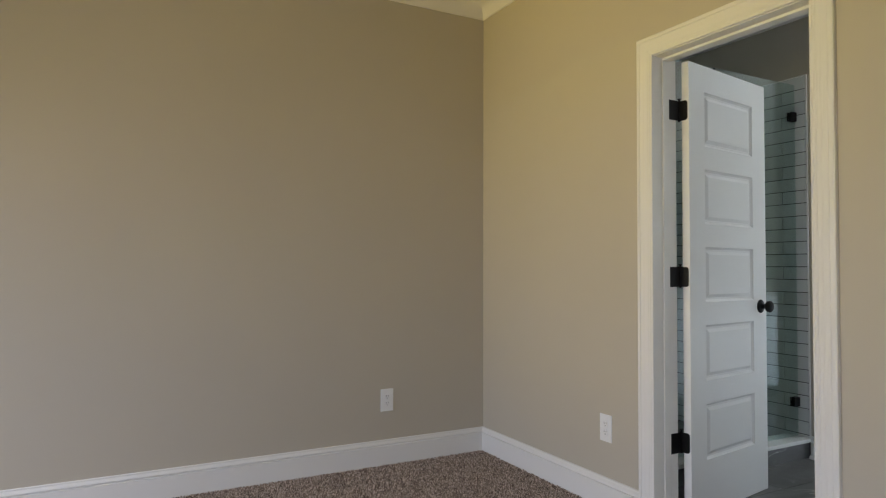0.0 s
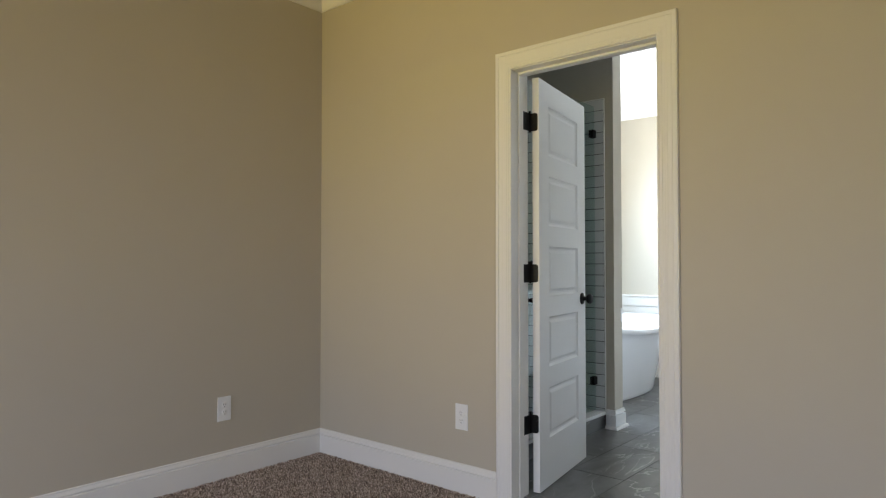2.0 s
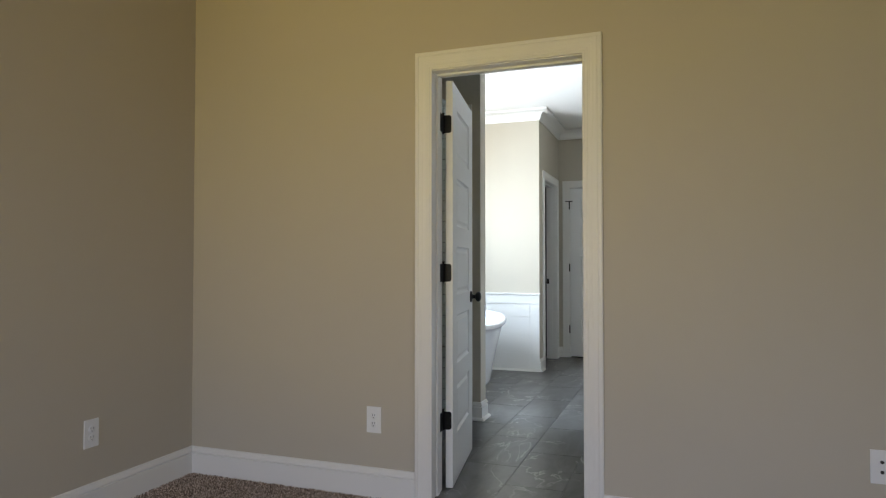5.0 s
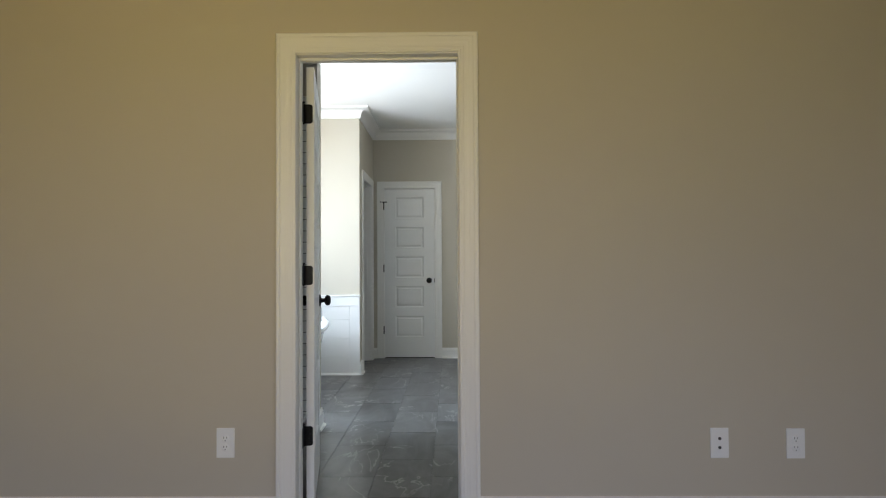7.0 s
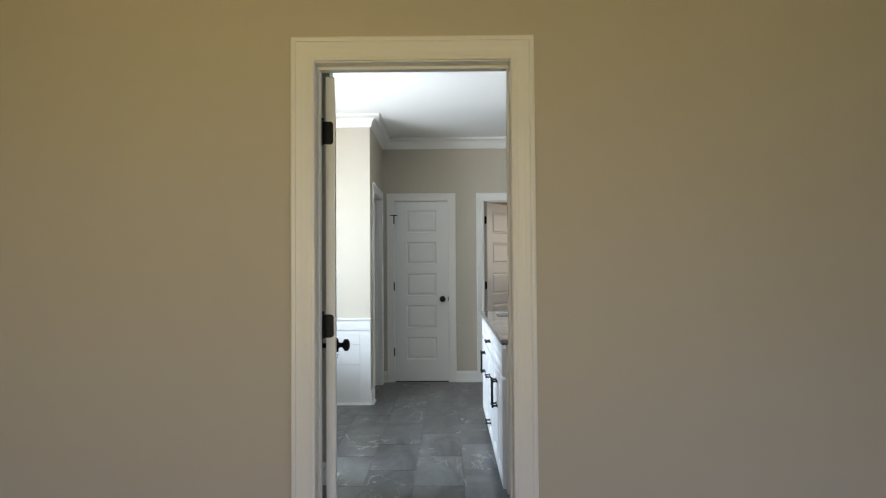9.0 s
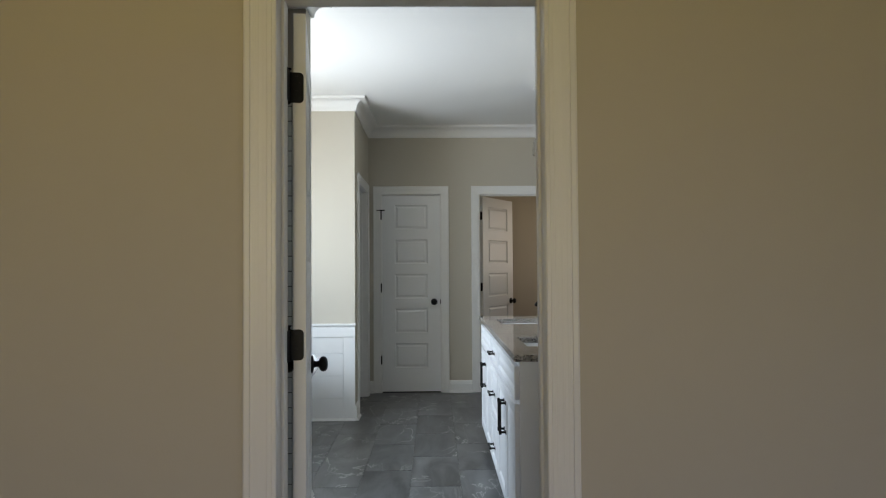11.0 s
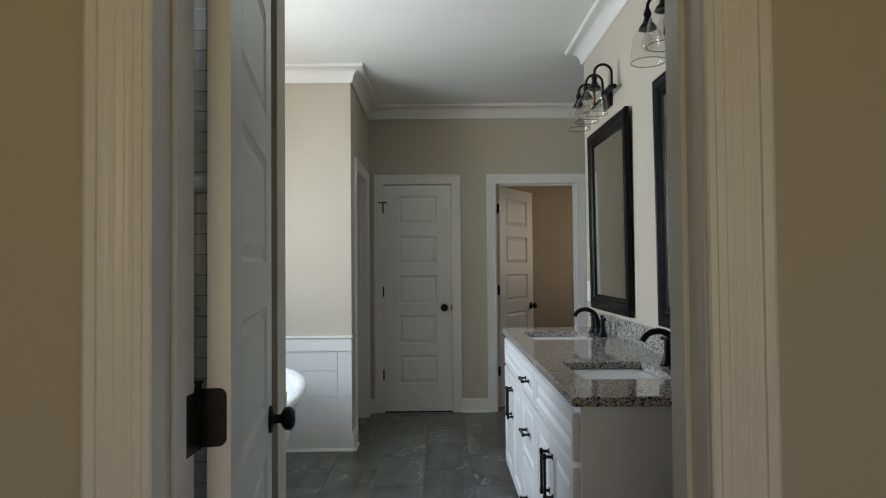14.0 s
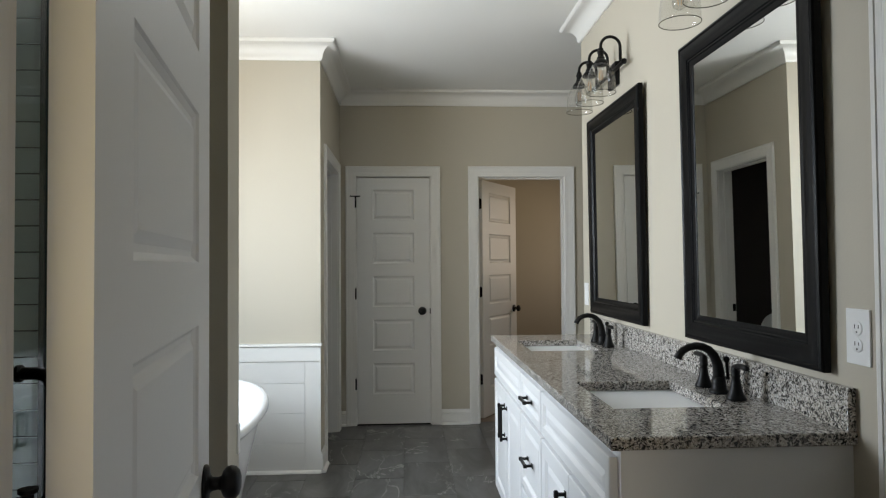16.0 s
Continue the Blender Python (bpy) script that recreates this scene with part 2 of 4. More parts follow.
def carpet(name, island):
    m, n, l, b = principled(name)
    ramp = n.new("ShaderNodeValToRGB")
    e = ramp.color_ramp.elements
    e[0].position, e[0].color = 0.0, (0.11, 0.082, 0.064, 1) if island else (0.13, 0.101, 0.082, 1)
    e[1].position, e[1].color = 1.0, (0.84, 0.71, 0.60, 1) if island else (0.55, 0.465, 0.40, 1)
    x = e.new(0.5)
    x.color = (0.38, 0.295, 0.235, 1) if island else (0.30, 0.24, 0.20, 1)
    if island:
        g = n.new("ShaderNodeNewGeometry")
        l.new(g.outputs["Random Per Island"], ramp.inputs["Fac"])
    else:
        tc = n.new("ShaderNodeTexCoord")
        no = n.new("ShaderNodeTexNoise")
        no.inputs["Scale"].default_value = 170
        no.inputs["Detail"].default_value = 3
        l.new(tc.outputs["Object"], no.inputs["Vector"])
        l.new(no.outputs["Fac"], ramp.inputs["Fac"])
        bump = n.new("ShaderNodeBump")
        bump.inputs["Strength"].default_value = 0.9
        bump.inputs["Distance"].default_value = 0.01
        l.new(no.outputs["Fac"], bump.inputs["Height"])
        l.new(bump.outputs["Normal"], b.inputs["Normal"])
    l.new(ramp.outputs["Color"], b.inputs["Base Color"])
    b.inputs["Roughness"].default_value = 0.95
    b.inputs["Specular IOR Level"].default_value = 0.1
    return m


M_CARPET = carpet("carpet_backing", False)
M_TUFT = carpet("carpet_tuft", True)


# ---- mesh helpers ----
def finish(name, bm, material, smooth=False):
    me = bpy.data.meshes.new(name)
    bmesh.ops.recalc_face_normals(bm, faces=bm.faces)
    if smooth:
        for f in bm.faces:
            f.smooth = True
    bm.to_mesh(me)
    bm.free()
    me.materials.append(material)
    return me


def part(name, bm, material, parent, label="", smooth=False, angle=0):
    """One bmesh as one mesh object under a thing or a part."""
    ob = new(name, finish(name, bm, material, smooth or angle > 0))
    if angle:
        ob.data.set_sharp_from_angle(angle=radians(angle))
    if parent is not None:
        ob.parent = parent
    return tagged(ob, label)


def thing(name, m, label, category, group="", kind=""):
    ob = new(name)
    ob.empty_display_size = 0.1
    ob.matrix_basis = m
    return tagged(ob, label, category, group, kind)


def box(bm, x0, x1, y0, y1, z0, z1, bevel=0.0):
    r = bmesh.ops.create_cube(bm, size=1, matrix=Matrix.LocRotScale(((x0 + x1) / 2, (y0 + y1) / 2, (z0 + z1) / 2), None, (abs(x1 - x0), abs(y1 - y0), abs(z1 - z0))))
    if bevel:
        ed = list({e for v in r["verts"] for e in v.link_edges})
        bmesh.ops.bevel(bm, geom=ed, offset=bevel, segments=2, affect="EDGES", profile=0.6)
    return bm


def boxes(*dims, bevel=0.0):
    bm = bmesh.new()
    for d in dims:
        box(bm, *d, bevel=bevel)
    return bm


def sweep(path, profile, closed=False, m=None):
    """Carries a closed profile (d to the left of the path, h up) along a plane path with mitred corners."""
    bm = bmesh.new()
    pts = [Vector(p) for p in path]
    k = len(pts)
    rings = []
    for i, p in enumerate(pts):
        a = pts[i - 1] if (i > 0 or closed) else None
        c = pts[(i + 1) % k] if (i < k - 1 or closed) else None
        d1 = (p - a).normalized() if a is not None else None
        d2 = (c - p).normalized() if c is not None else None
        d1 = d1 or d2
        d2 = d2 or d1
        n1, n2 = Vector((-d1.y, d1.x)), Vector((-d2.y, d2.x))
        off = (n1 + n2) / max(0.05, 1 + n1.dot(n2))
        rings.append([bm.verts.new((p.x + off.x * d, p.y + off.y * d, h)) for d, h in profile])
    q = len(profile)
    for i in range(k if closed else k - 1):
        r, s = rings[i], rings[(i + 1) % k]
        for j in range(q):
            bm.faces.new((r[j], r[(j + 1) % q], s[(j + 1) % q], s[j]))
    if not closed:
        bm.faces.new(rings[0])
        bm.faces.new(rings[-1][::-1])
    if m is not None:
        bm.transform(m)
    return bm


def lathe(bm, profile, m=None, segs=28):
    """Turns (r, z) round the z axis, then places it by m."""
    rings = []
    for r, z in profile:
        rings.append([bm.verts.new((r * math.cos(2 * math.pi * i / segs), r * math.sin(2 * math.pi * i / segs), z)) for i in range(segs)])
    for a, b in zip(rings, rings[1:]):
        for i in range(segs):
            j = (i + 1) % segs
            bm.faces.new((a[i], a[j], b[j], b[i]))
    for r in (rings[0], rings[-1]):
        bm.faces.new(r)
    bmesh.ops.remove_doubles(bm, verts=[v for r in (rings[0], rings[-1]) for v in r], dist=1e-6)
    if m is not None:
        bmesh.ops.transform(bm, matrix=m, verts=[v for r in rings for v in r if v.is_valid])
    return bm


def tube(bm, pts, radii, segs=14):
    """A round tube through pts, with its radius at each."""
    pts = [Vector(p) for p in pts]
    rings = []
    side = None
    for i, p in enumerate(pts):
        d = (pts[min(i + 1, len(pts) - 1)] - pts[max(i - 1, 0)]).normalized()
        if side is None:
            side = d.orthogonal().normalized()
        side = (side - d * side.dot(d)).normalized()
        up = d.cross(side)
        r = radii[i] if isinstance(radii, (list, tuple)) else radii
        rings.append([bm.verts.new(p + (side * math.cos(2 * math.pi * k / segs) + up * math.sin(2 * math.pi * k / segs)) * r) for k in range(segs)])
    for a, b in zip(rings, rings[1:]):
        for k in range(segs):
            j = (k + 1) % segs
            bm.faces.new((a[k], a[j], b[j], b[k]))
    bm.faces.new(rings[0])
    bm.faces.new(rings[-1])
    return bm


def arc(c, r, a0, a1, n, plane="xz"):
    out = []
    for i in range(n + 1):
        a = radians(a0 + (a1 - a0) * i / n)
        u, v = r * math.cos(a), r * math.sin(a)
        out.append((c[0] + u, c[1], c[2] + v) if plane == "xz" else (c[0], c[1] + u, c[2] + v))
    return out


def structure(name, bm, material, label, category, smooth=False, angle=0):
    ob = part(name, bm, material, None, "", smooth, angle)
    return tagged(ob, label, category, "", "structure")


# ---- plan ----
XW = -1.332         # face of the outer wall, bedroom and bath
XE = 3.5            # bedroom's far side
YS = -5.0           # bedroom's window wall
Y0, Y1 = 0.0, 0.13  # wall between bedroom and bath
YF = 4.944          # bath's end wall
YB = 3.777          # wall at the foot of the tub
XB = -0.178         # its corner
YP0, YP1, XP = 1.575, 1.70, -0.155   # shower's end wall
XV, YV = 1.41, 3.385  # vanity wall and its corner
ZC, ZCB = 2.73, 2.77
ZK = -0.018         # top of the carpet
ZL = -0.09
TOP = 2.90

# ---- walls ----
GREIGE = "greige painted plaster wall"
structure("wall_1", boxes((XW, 0.065, Y0, Y1, ZL, TOP), (0.808, XE, Y0, Y1, ZL, TOP), (0.065, 0.808, Y0, Y1, 2.060, TOP)), M_WALL, GREIGE + " between bedroom and bath", "wall")
WY0, WY1, WZ0, WZ1 = 1.76, 3.00, 1.02, 2.24
structure("wall_2", boxes((XW - 0.14, XW, YS - 0.14, WY0, ZL, TOP), (XW - 0.14, XW, WY1, 7.1, ZL, TOP), (XW - 0.14, XW, WY0, WY1, ZL, WZ0), (XW - 0.14, XW, WY0, WY1, WZ1, TOP)), M_WALL, GREIGE + " with a window above the tub", "wall")
W3 = ((-0.95, 0.25), (1.65, 2.85))
structure("wall_3", boxes((XW, -0.95, YS - 0.14, YS, ZL, TOP), (0.25, 1.65, YS - 0.14, YS, ZL, TOP), (2.85, XE, YS - 0.14, YS, ZL, TOP),
                          *[(a, b, YS - 0.14, YS, ZL, 0.6) for a, b in W3], *[(a, b, YS - 0.14, YS, 2.1, TOP) for a, b in W3]), M_WALL, GREIGE + " with two windows", "wall")
structure("wall_4", boxes((XE, XE + 0.14, YS - 0.14, -3.6, ZL, TOP), (XE, XE + 0.14, -2.4, Y1, ZL, TOP), (XE, XE + 0.14, -3.6, -2.4, ZL, 0.6), (XE, XE + 0.14, -3.6, -2.4, 2.1, TOP)), M_WALL, GREIGE + " with one added window", "wall")
structure("wall_5", boxes((XW, -0.069, YF, YF + 0.13, ZL, TOP), (0.583, 0.941, YF, YF + 0.13, ZL, TOP), (1.699, 2.6, YF, YF + 0.13, ZL, TOP),
                          (-0.069, 0.583, YF, YF + 0.13, 2.052, TOP), (0.941, 1.699, YF, YF + 0.13, 2.052, TOP)), M_WALL, GREIGE + " with two doorways", "wall")
structure("wall_6", boxes((XW, XB, YB, YB + 0.115, ZL, TOP)), M_WALL, GREIGE + " above white shiplap", "wall")
structure("wall_7", boxes((XB - 0.115, XB, YB + 0.115, 4.016, ZL, TOP), (XB - 0.115, XB, 4.777, YF, ZL, TOP), (XB - 0.115, XB, 4.016, 4.777, 2.052, TOP)), M_WALL, GREIGE + " with a narrow doorway", "wall")
structure("wall_8", boxes((XW, XP, YP0, YP1, ZL, TOP)), M_WALL, GREIGE + " at the end of the shower", "wall")
structure("wall_9", boxes((XV, XV + 0.13, Y1, 0.262, ZL, TOP), (XV, XV + 0.13, 0.913, YV, ZL, TOP), (XV, XV + 0.13, 0.262, 0.913, 2.052, TOP)), M_WALL, GREIGE + " behind the double vanity", "wall")
structure("wall_10", boxes((XV + 0.13, 2.6, YV - 0.13, YV, ZL, TOP)), M_WALL, GREIGE, "wall")
structure("wall_11", boxes((2.6, 2.73, YV - 0.13, 5.55, ZL, TOP), (2.6, 2.73, 6.45, 7.1, ZL, TOP), (2.6, 2.73, 5.55, 6.45, ZL, 1.1), (2.6, 2.73, 5.55, 6.45, 2.1, TOP)), M_WALL, GREIGE + " with a small added window", "wall")
structure("wall_12", boxes((XW, 2.73, 6.97, 7.1, ZL, TOP)), M_WALL, GREIGE, "wall")
structure("wall_13", boxes((0.72, 0.83, YF + 0.13, 6.97, ZL, TOP)), M_WALL, GREIGE, "wall")

structure("ceiling_1", boxes((XW, XE, YS, Y0, ZCB, ZCB + 0.06)), M_CEIL, "white flat bedroom ceiling", "ceiling")
structure("ceiling_2", boxes((XW, 2.6, Y1, 6.97, ZC, ZC + 0.06)), M_CEIL, "white flat bathroom ceiling", "ceiling")
structure("roof_slab", boxes((XW - 0.14, XE + 0.14, YS - 0.14, 7.1, TOP, TOP + 0.1)), M_CEIL, "flat slab above the ceilings", "roof")

# ---- floors ----
structure("floor_1", boxes((XW, XE, YS, 0.035, ZL - 0.05, ZK - 0.012)), M_CARPET, "brown speckled cut-pile bedroom carpet", "carpet")
floor_bath = structure("floor_2", boxes((XW, 2.6, 0.035, YF + 0.06, ZL - 0.05, -0.004)), M_GROUT, "grey veined porcelain tile floor with thin joints", "tile floor")
structure("floor_3", boxes((0.83, 2.6, YF + 0.06, 6.97, ZL - 0.05, 0.006)), M_CARPET, "brown carpet in the closet", "carpet")

bmg = bmesh.new()
bmesh.ops.create_grid(bmg, x_segments=2, y_segments=2, size=900, matrix=Matrix.Translation((0, 0, -0.6)))
structure("ground", bmg, paint("lawn", (0.06, 0.085, 0.035), 0.9, 40, 0.3, 0.3, 0, 0.6), "green lawn round the house", "lawn")

# ---- trim ----
CROWN = [(0.0, -0.114), (0.010, -0.114), (0.013, -0.109), (0.017, -0.104)] + [(0.017 + 0.076 * (1 - math.cos(a)), -0.104 + 0.080 * math.sin(a)) for a in [radians(x) for x in (12, 26, 40, 54, 68, 80, 90)]] + [(0.097, -0.020), (0.103, -0.012), (0.103, 0.0), (0.0, 0.0)]


def crown(name, path, z, closed, size=1.0):
    structure(name, sweep(path, [(d * size, z + h * size) for d, h in CROWN], closed), M_TRIM, "white painted cove crown moulding", "moulding", angle=40)


crown("trim_1", [(XW, YS), (XE, YS), (XE, Y0), (XW, Y0)], ZCB - 0.0005, True, 0.82)
crown("trim_2", [(XV, Y1), (XV, YV), (2.6, YV), (2.6, YF), (XB, YF), (XB, YB), (XW, YB), (XW, YP1), (XP, YP1), (XP, YP0), (XW, YP0), (XW, Y1)], ZC - 0.0005, True)


def base_profile(z0, z1, shoe):
    h = z1 - z0
    p = [(0.0, z0)]
    if shoe:
        p += [(0.032, z0), (0.032, z0 + 0.006), (0.029, z0 + 0.013), (0.023, z0 + 0.018), (0.015, z0 + 0.020)]
    else:
        p += [(0.015, z0)]
    return p + [(0.0155, z1 - 0.036), (0.0065, z1 - 0.033), (0.0065, z1 - 0.0275), (0.0150, z1 - 0.024), (0.0125, z1 - 0.015), (0.0085, z1 - 0.010), (0.0080, z1 - 0.006), (0.0095, z1 - 0.004), (0.006, z1), (0.0, z1)]


def baseboard(name, path, z0, z1, shoe, label="white painted baseboard with a moulded top"):
    structure(name, sweep(path, base_profile(z0, z1, shoe)), M_TRIM, label, "baseboard", angle=35)


baseboard("baseboard_1", [(-0.005, Y0), (XW, Y0), (XW, YS), (XE, YS), (XE, Y0), (0.874, Y0)], ZL, 0.121, False)
baseboard("baseboard_2", [(XW, YP1), (XP, YP1), (XP, YP0), (-0.212, YP0)], 0.0, 0.128, True)
baseboard("baseboard_3", [(0.877, YF), (0.644, YF)], 0.0, 0.122, True)
baseboard("baseboard_4", [(-0.130, YF), (XB, YF)], 0.0, 0.122, True)
baseboard("baseboard_5", [(XB, 3.950), (XB, YB - 0.012)], 0.0, 0.128, True)
baseboard("baseboard_6", [(XV, 3.20), (XV, YV), (2.6, YV), (2.6, YF), (1.763, YF)], 0.0, 0.122, True)

# stepped casing with a finely reeded field
CASING = [(0.0, 0.0), (0.0, 0.010), (0.003, 0.0122), (0.010, 0.0125), (0.0108, 0.0110), (0.0120, 0.0110), (0.0128, 0.0128), (0.0225, 0.0135)]
for d, w, cut in ((0.0235, 0.0062, 0.0010), (0.0300, 0.0034, 0.0003), (0.0337, 0.0078, 0.0005), (0.0418, 0.0040, 0.0003), (0.0461, 0.0090, 0.0006), (0.0554, 0.0045, 0.0003), (0.0602, 0.0060, 0.0004)):
    h = 0.0130 + 0.09 * (d - 0.0235)
    CASING += [(d, h - cut), (d + 0.0008, h - cut), (d + 0.0014, h), (d + w, h + 0.0003)]
CASING += [(0.0675, 0.0152), (0.0690, 0.0152), (0.0705, 0.0185), (0.083, 0.0190), (0.088, 0.0160), (0.088, 0.0)]


def face_matrix(axis, at, sign):
    """Maps (u, v, h) of a wall face to the world: u along the wall, v up, h out of it."""
    if axis == "y":
        return Matrix(((1, 0, 0, 0), (0, 0, sign, at), (0, 1, 0, 0), (0, 0, 0, 1)))
    return Matrix(((0, 0, sign, at), (1, 0, 0, 0), (0, 1, 0, 0), (0, 0, 0, 1)))


def casing(name, u0, u1, z0, z1, axis, at, sign, scale=1.0):
    prof = [(d * scale, h) for d, h in CASING]
    structure(name, sweep([(u0, z0), (u0, z1), (u1, z1), (u1, z0)], prof, False, face_matrix(axis, at, sign)), M_TRIM, "white painted stepped door casing", "door casing", angle=30)


casing("trim_3", 0.0795, 0.789, -0.04, 2.045, "y", Y0, -1, 0.966)
casing("trim_4", 0.0765, 0.805, 0.0, 2.045, "y", Y1, 1, 0.966)
casing("trim_5", -0.048, 0.562, 0.0, 2.031, "y", YF, -1, 0.943)
casing("trim_6", 0.960, 1.680, 0.0, 2.031, "y", YF, -1, 0.943)
casing("trim_7", 4.034, 4.759, 0.0, 2.031, "x", XB, 1, 0.943)

casing("trim_12", 0.275, 0.900, 0.0, 2.031, "x", XV, -1, 0.943)


def jamb(name, u0, u1, z0, z1, axis, a, b, stop, side):
    """Door lining u0..u1 clear, head at z1, through the wall a..b, with a stop strip."""
    t = 0.018
    bm = bmesh.new()
    s0, s1 = stop
    dims = [(u0 - t, u0, a, b, z0, z1 + t), (u1, u1 + t, a, b, z0, z1 + t), (u0, u1, a, b, z1, z1 + t),
            (u0, u0 + 0.008, s0, s1, z0, z1), (u1 - 0.008, u1, s0, s1, z0, z1), (u0 + 0.008, u1 - 0.008, s0, s1, z1 - 0.011, z1)]
    for x0, x1, y0, y1, za, zb in dims:
        if axis == "y":
            box(bm, x0, x1, y0, y1, za, zb, 0.0015)
        else:
            box(bm, y0, y1, x0, x1, za, zb, 0.0015)
    structure(name, bm, M_TRIM, "white painted door lining with a stop", "door frame")


jamb("trim_8", 0.078, 0.788, -0.04, 2.041, "y", Y0 + 0.0005, Y1 - 0.0005, (0.052, 0.088), 1)
jamb("trim_9", -0.043, 0.557, 0.0, 2.027, "y", YF + 0.0005, YF + 0.1295, (YF + 0.042, YF + 0.08), 1)
jamb("trim_10", 0.965, 1.675, 0.0, 2.027, "y", YF + 0.0005, YF + 0.1295, (YF + 0.05, YF + 0.088), 1)
jamb("trim_11", 4.039, 4.754, 0.0, 2.027, "x", XB - 0.1145, XB - 0.0005, (XB - 0.08, XB - 0.045), 1)

jamb("trim_13", 0.280, 0.895, 0.0, 2.027, "x", XV + 0.0005, XV + 0.1295, (XV + 0.042, XV + 0.08), 1)


# ---- doors ----
def panel_leaf(w, h, t=0.035, stile=0.128):
    """Five-panel moulded door leaf: x 0..w, y -t..0, z 0..h."""
    bm = bmesh.new()
    xs = [0, stile, w - stile, w]
    ph, gap, bot = 0.25, 0.105, 0.24
    rows = [(bot + i * (ph + gap), bot + i * (ph + gap) + ph) for i in range(5)]
    zs = [0] + [z for r in rows for z in r] + [h]
    rings = ((0, 0), (0.0025, 0.0045), (0.010, 0.0105), (0.019, 0.0105), (0.034, 0.0035))
    for y, s in ((0, -1), (-t, 1)):
        for i in range(3):
            for j in range(len(zs) - 1):
                x0, x1, z0, z1 = xs[i], xs[i + 1], zs[j], zs[j + 1]
                if i == 1 and j % 2 == 1:
                    loops = []
                    for d, dep in rings:
                        loops.append([bm.verts.new(p) for p in ((x0 + d, y + s * dep, z0 + d), (x1 - d, y + s * dep, z0 + d), (x1 - d, y + s * dep, z1 - d), (x0 + d, y + s * dep, z1 - d))])
                    for a, b in zip(loops, loops[1:]):
                        for k in range(4):
                            bm.faces.new((a[k], a[(k + 1) % 4], b[(k + 1) % 4], b[k]))
                    bm.faces.new(loops[-1])
                else:
                    bm.faces.new([bm.verts.new(p) for p in ((x0, y, z0), (x1, y, z0), (x1, y, z1), (x0, y, z1))])
    for i in range(3):
        for z in (0, h):
            bm.faces.new([bm.verts.new(p) for p in ((xs[i], 0, z), (xs[i + 1], 0, z), (xs[i + 1], -t, z), (xs[i], -t, z))])
    for j in range(len(zs) - 1):
        for x in (0, w):
            bm.faces.new([bm.verts.new(p) for p in ((x, 0, zs[j]), (x, 0, zs[j + 1]), (x, -t, zs[j + 1]), (x, -t, zs[j]))])
    bmesh.ops.remove_doubles(bm, verts=bm.verts, dist=1e-5)
    return bm


KNOB = [(0.0, 0.0), (0.033, 0.0), (0.034, 0.004), (0.030, 0.008), (0.017, 0.010), (0.0125, 0.014), (0.011, 0.024), (0.013, 0.029), (0.021, 0.032), (0.0275, 0.038), (0.0295, 0.046), (0.0275, 0.054), (0.021, 0.060), (0.011, 0.063), (0.0, 0.0635)]


def add_knobs(door, w, t, z, back=0.062):
    for y, rx in ((0, -90), (-t, 90)):
        bm = bmesh.new()
        lathe(bm, KNOB, pose(w - back, y, z, rx))
        part("knob", bm, M_BLACK, door, "dark bronze round knob on a rose", smooth=True)
    part("latch", boxes((w - 0.002, w + 0.0015, -t / 2 - 0.012, -t / 2 + 0.012, z - 0.028, z + 0.028), bevel=0.0008), M_BLACK, door)


def hinge_plate(door, t, z, hh=0.089):
    """Leaf of a hinge on the door's edge (rounded corners), with barrel and tips at the pivot."""
    bm = bmesh.new()
    r = 0.012
    pts = [(-0.001, -hh / 2), (0.036 - r, -hh / 2)] + [(0.036 - r + r * math.sin(a), -hh / 2 + r - r * math.cos(a)) for a in [radians(x) for x in (22, 45, 68, 90)]] + \
          [(0.036, hh / 2 - r)] + [(0.036 - r + r * math.cos(a), hh / 2 - r + r * math.sin(a)) for a in [radians(x) for x in (22, 45, 68, 90)]] + [(-0.001, hh / 2)]
    top = [bm.verts.new((0.0, -p, z + q)) for p, q in pts]
    bot = [bm.verts.new((-0.0028, -p, z + q)) for p, q in pts]
    bm.faces.new(top)
    bm.faces.new(bot[::-1])
    for i in range(len(pts)):
        j = (i + 1) % len(pts)
        bm.faces.new((top[i], top[j], bot[j], bot[i]))
    for dz in (-0.03, -0.01, 0.012, 0.032):
        lathe(bm, [(0, 0), (0.0035, 0), (0.003, 0.0008), (0, 0.001)], pose(-0.0028, -0.022 + (0.006 if dz in (-0.01, 0.032) else -0.004), z + dz, 0, -90), 8)
    ob = part("hinge", bm, M_BLACK, door, "black butt hinge with rounded corners")
    bb = bmesh.new()
    lathe(bb, [(0, -hh / 2 - 0.006), (0.0035, -hh / 2 - 0.004), (0.0065, -hh / 2), (0.0065, hh / 2), (0.0045, hh / 2 + 0.002), (0.0045, hh / 2 + 0.007), (0.0075, hh / 2 + 0.009), (0.0075, hh / 2 + 0.012), (0, hh / 2 + 0.013)], pose(0.0005, 0.006, z), 14)
    for k in range(1, 5):
        lathe(bb, [(0.0069, 0), (0.0069, 0.0006)], pose(0.0005, 0.006, z - hh / 2 + k * hh / 5), 14)
    part("barrel", bb, M_BLACK, ob, smooth=False, angle=40)
    return ob


HZ = (0.336, 1.071, 1.818)


def door(name, hinge, turn, w, h, label, plates=True):
    d = thing(name, pose(hinge[0], hinge[1], hinge[2], 0, 0, turn), label, "door", "", "structure")
    part("leaf", panel_leaf(w, h), M_DOOR, d, angle=20)
    add_knobs(d, w, 0.035, 0.914)
    return d


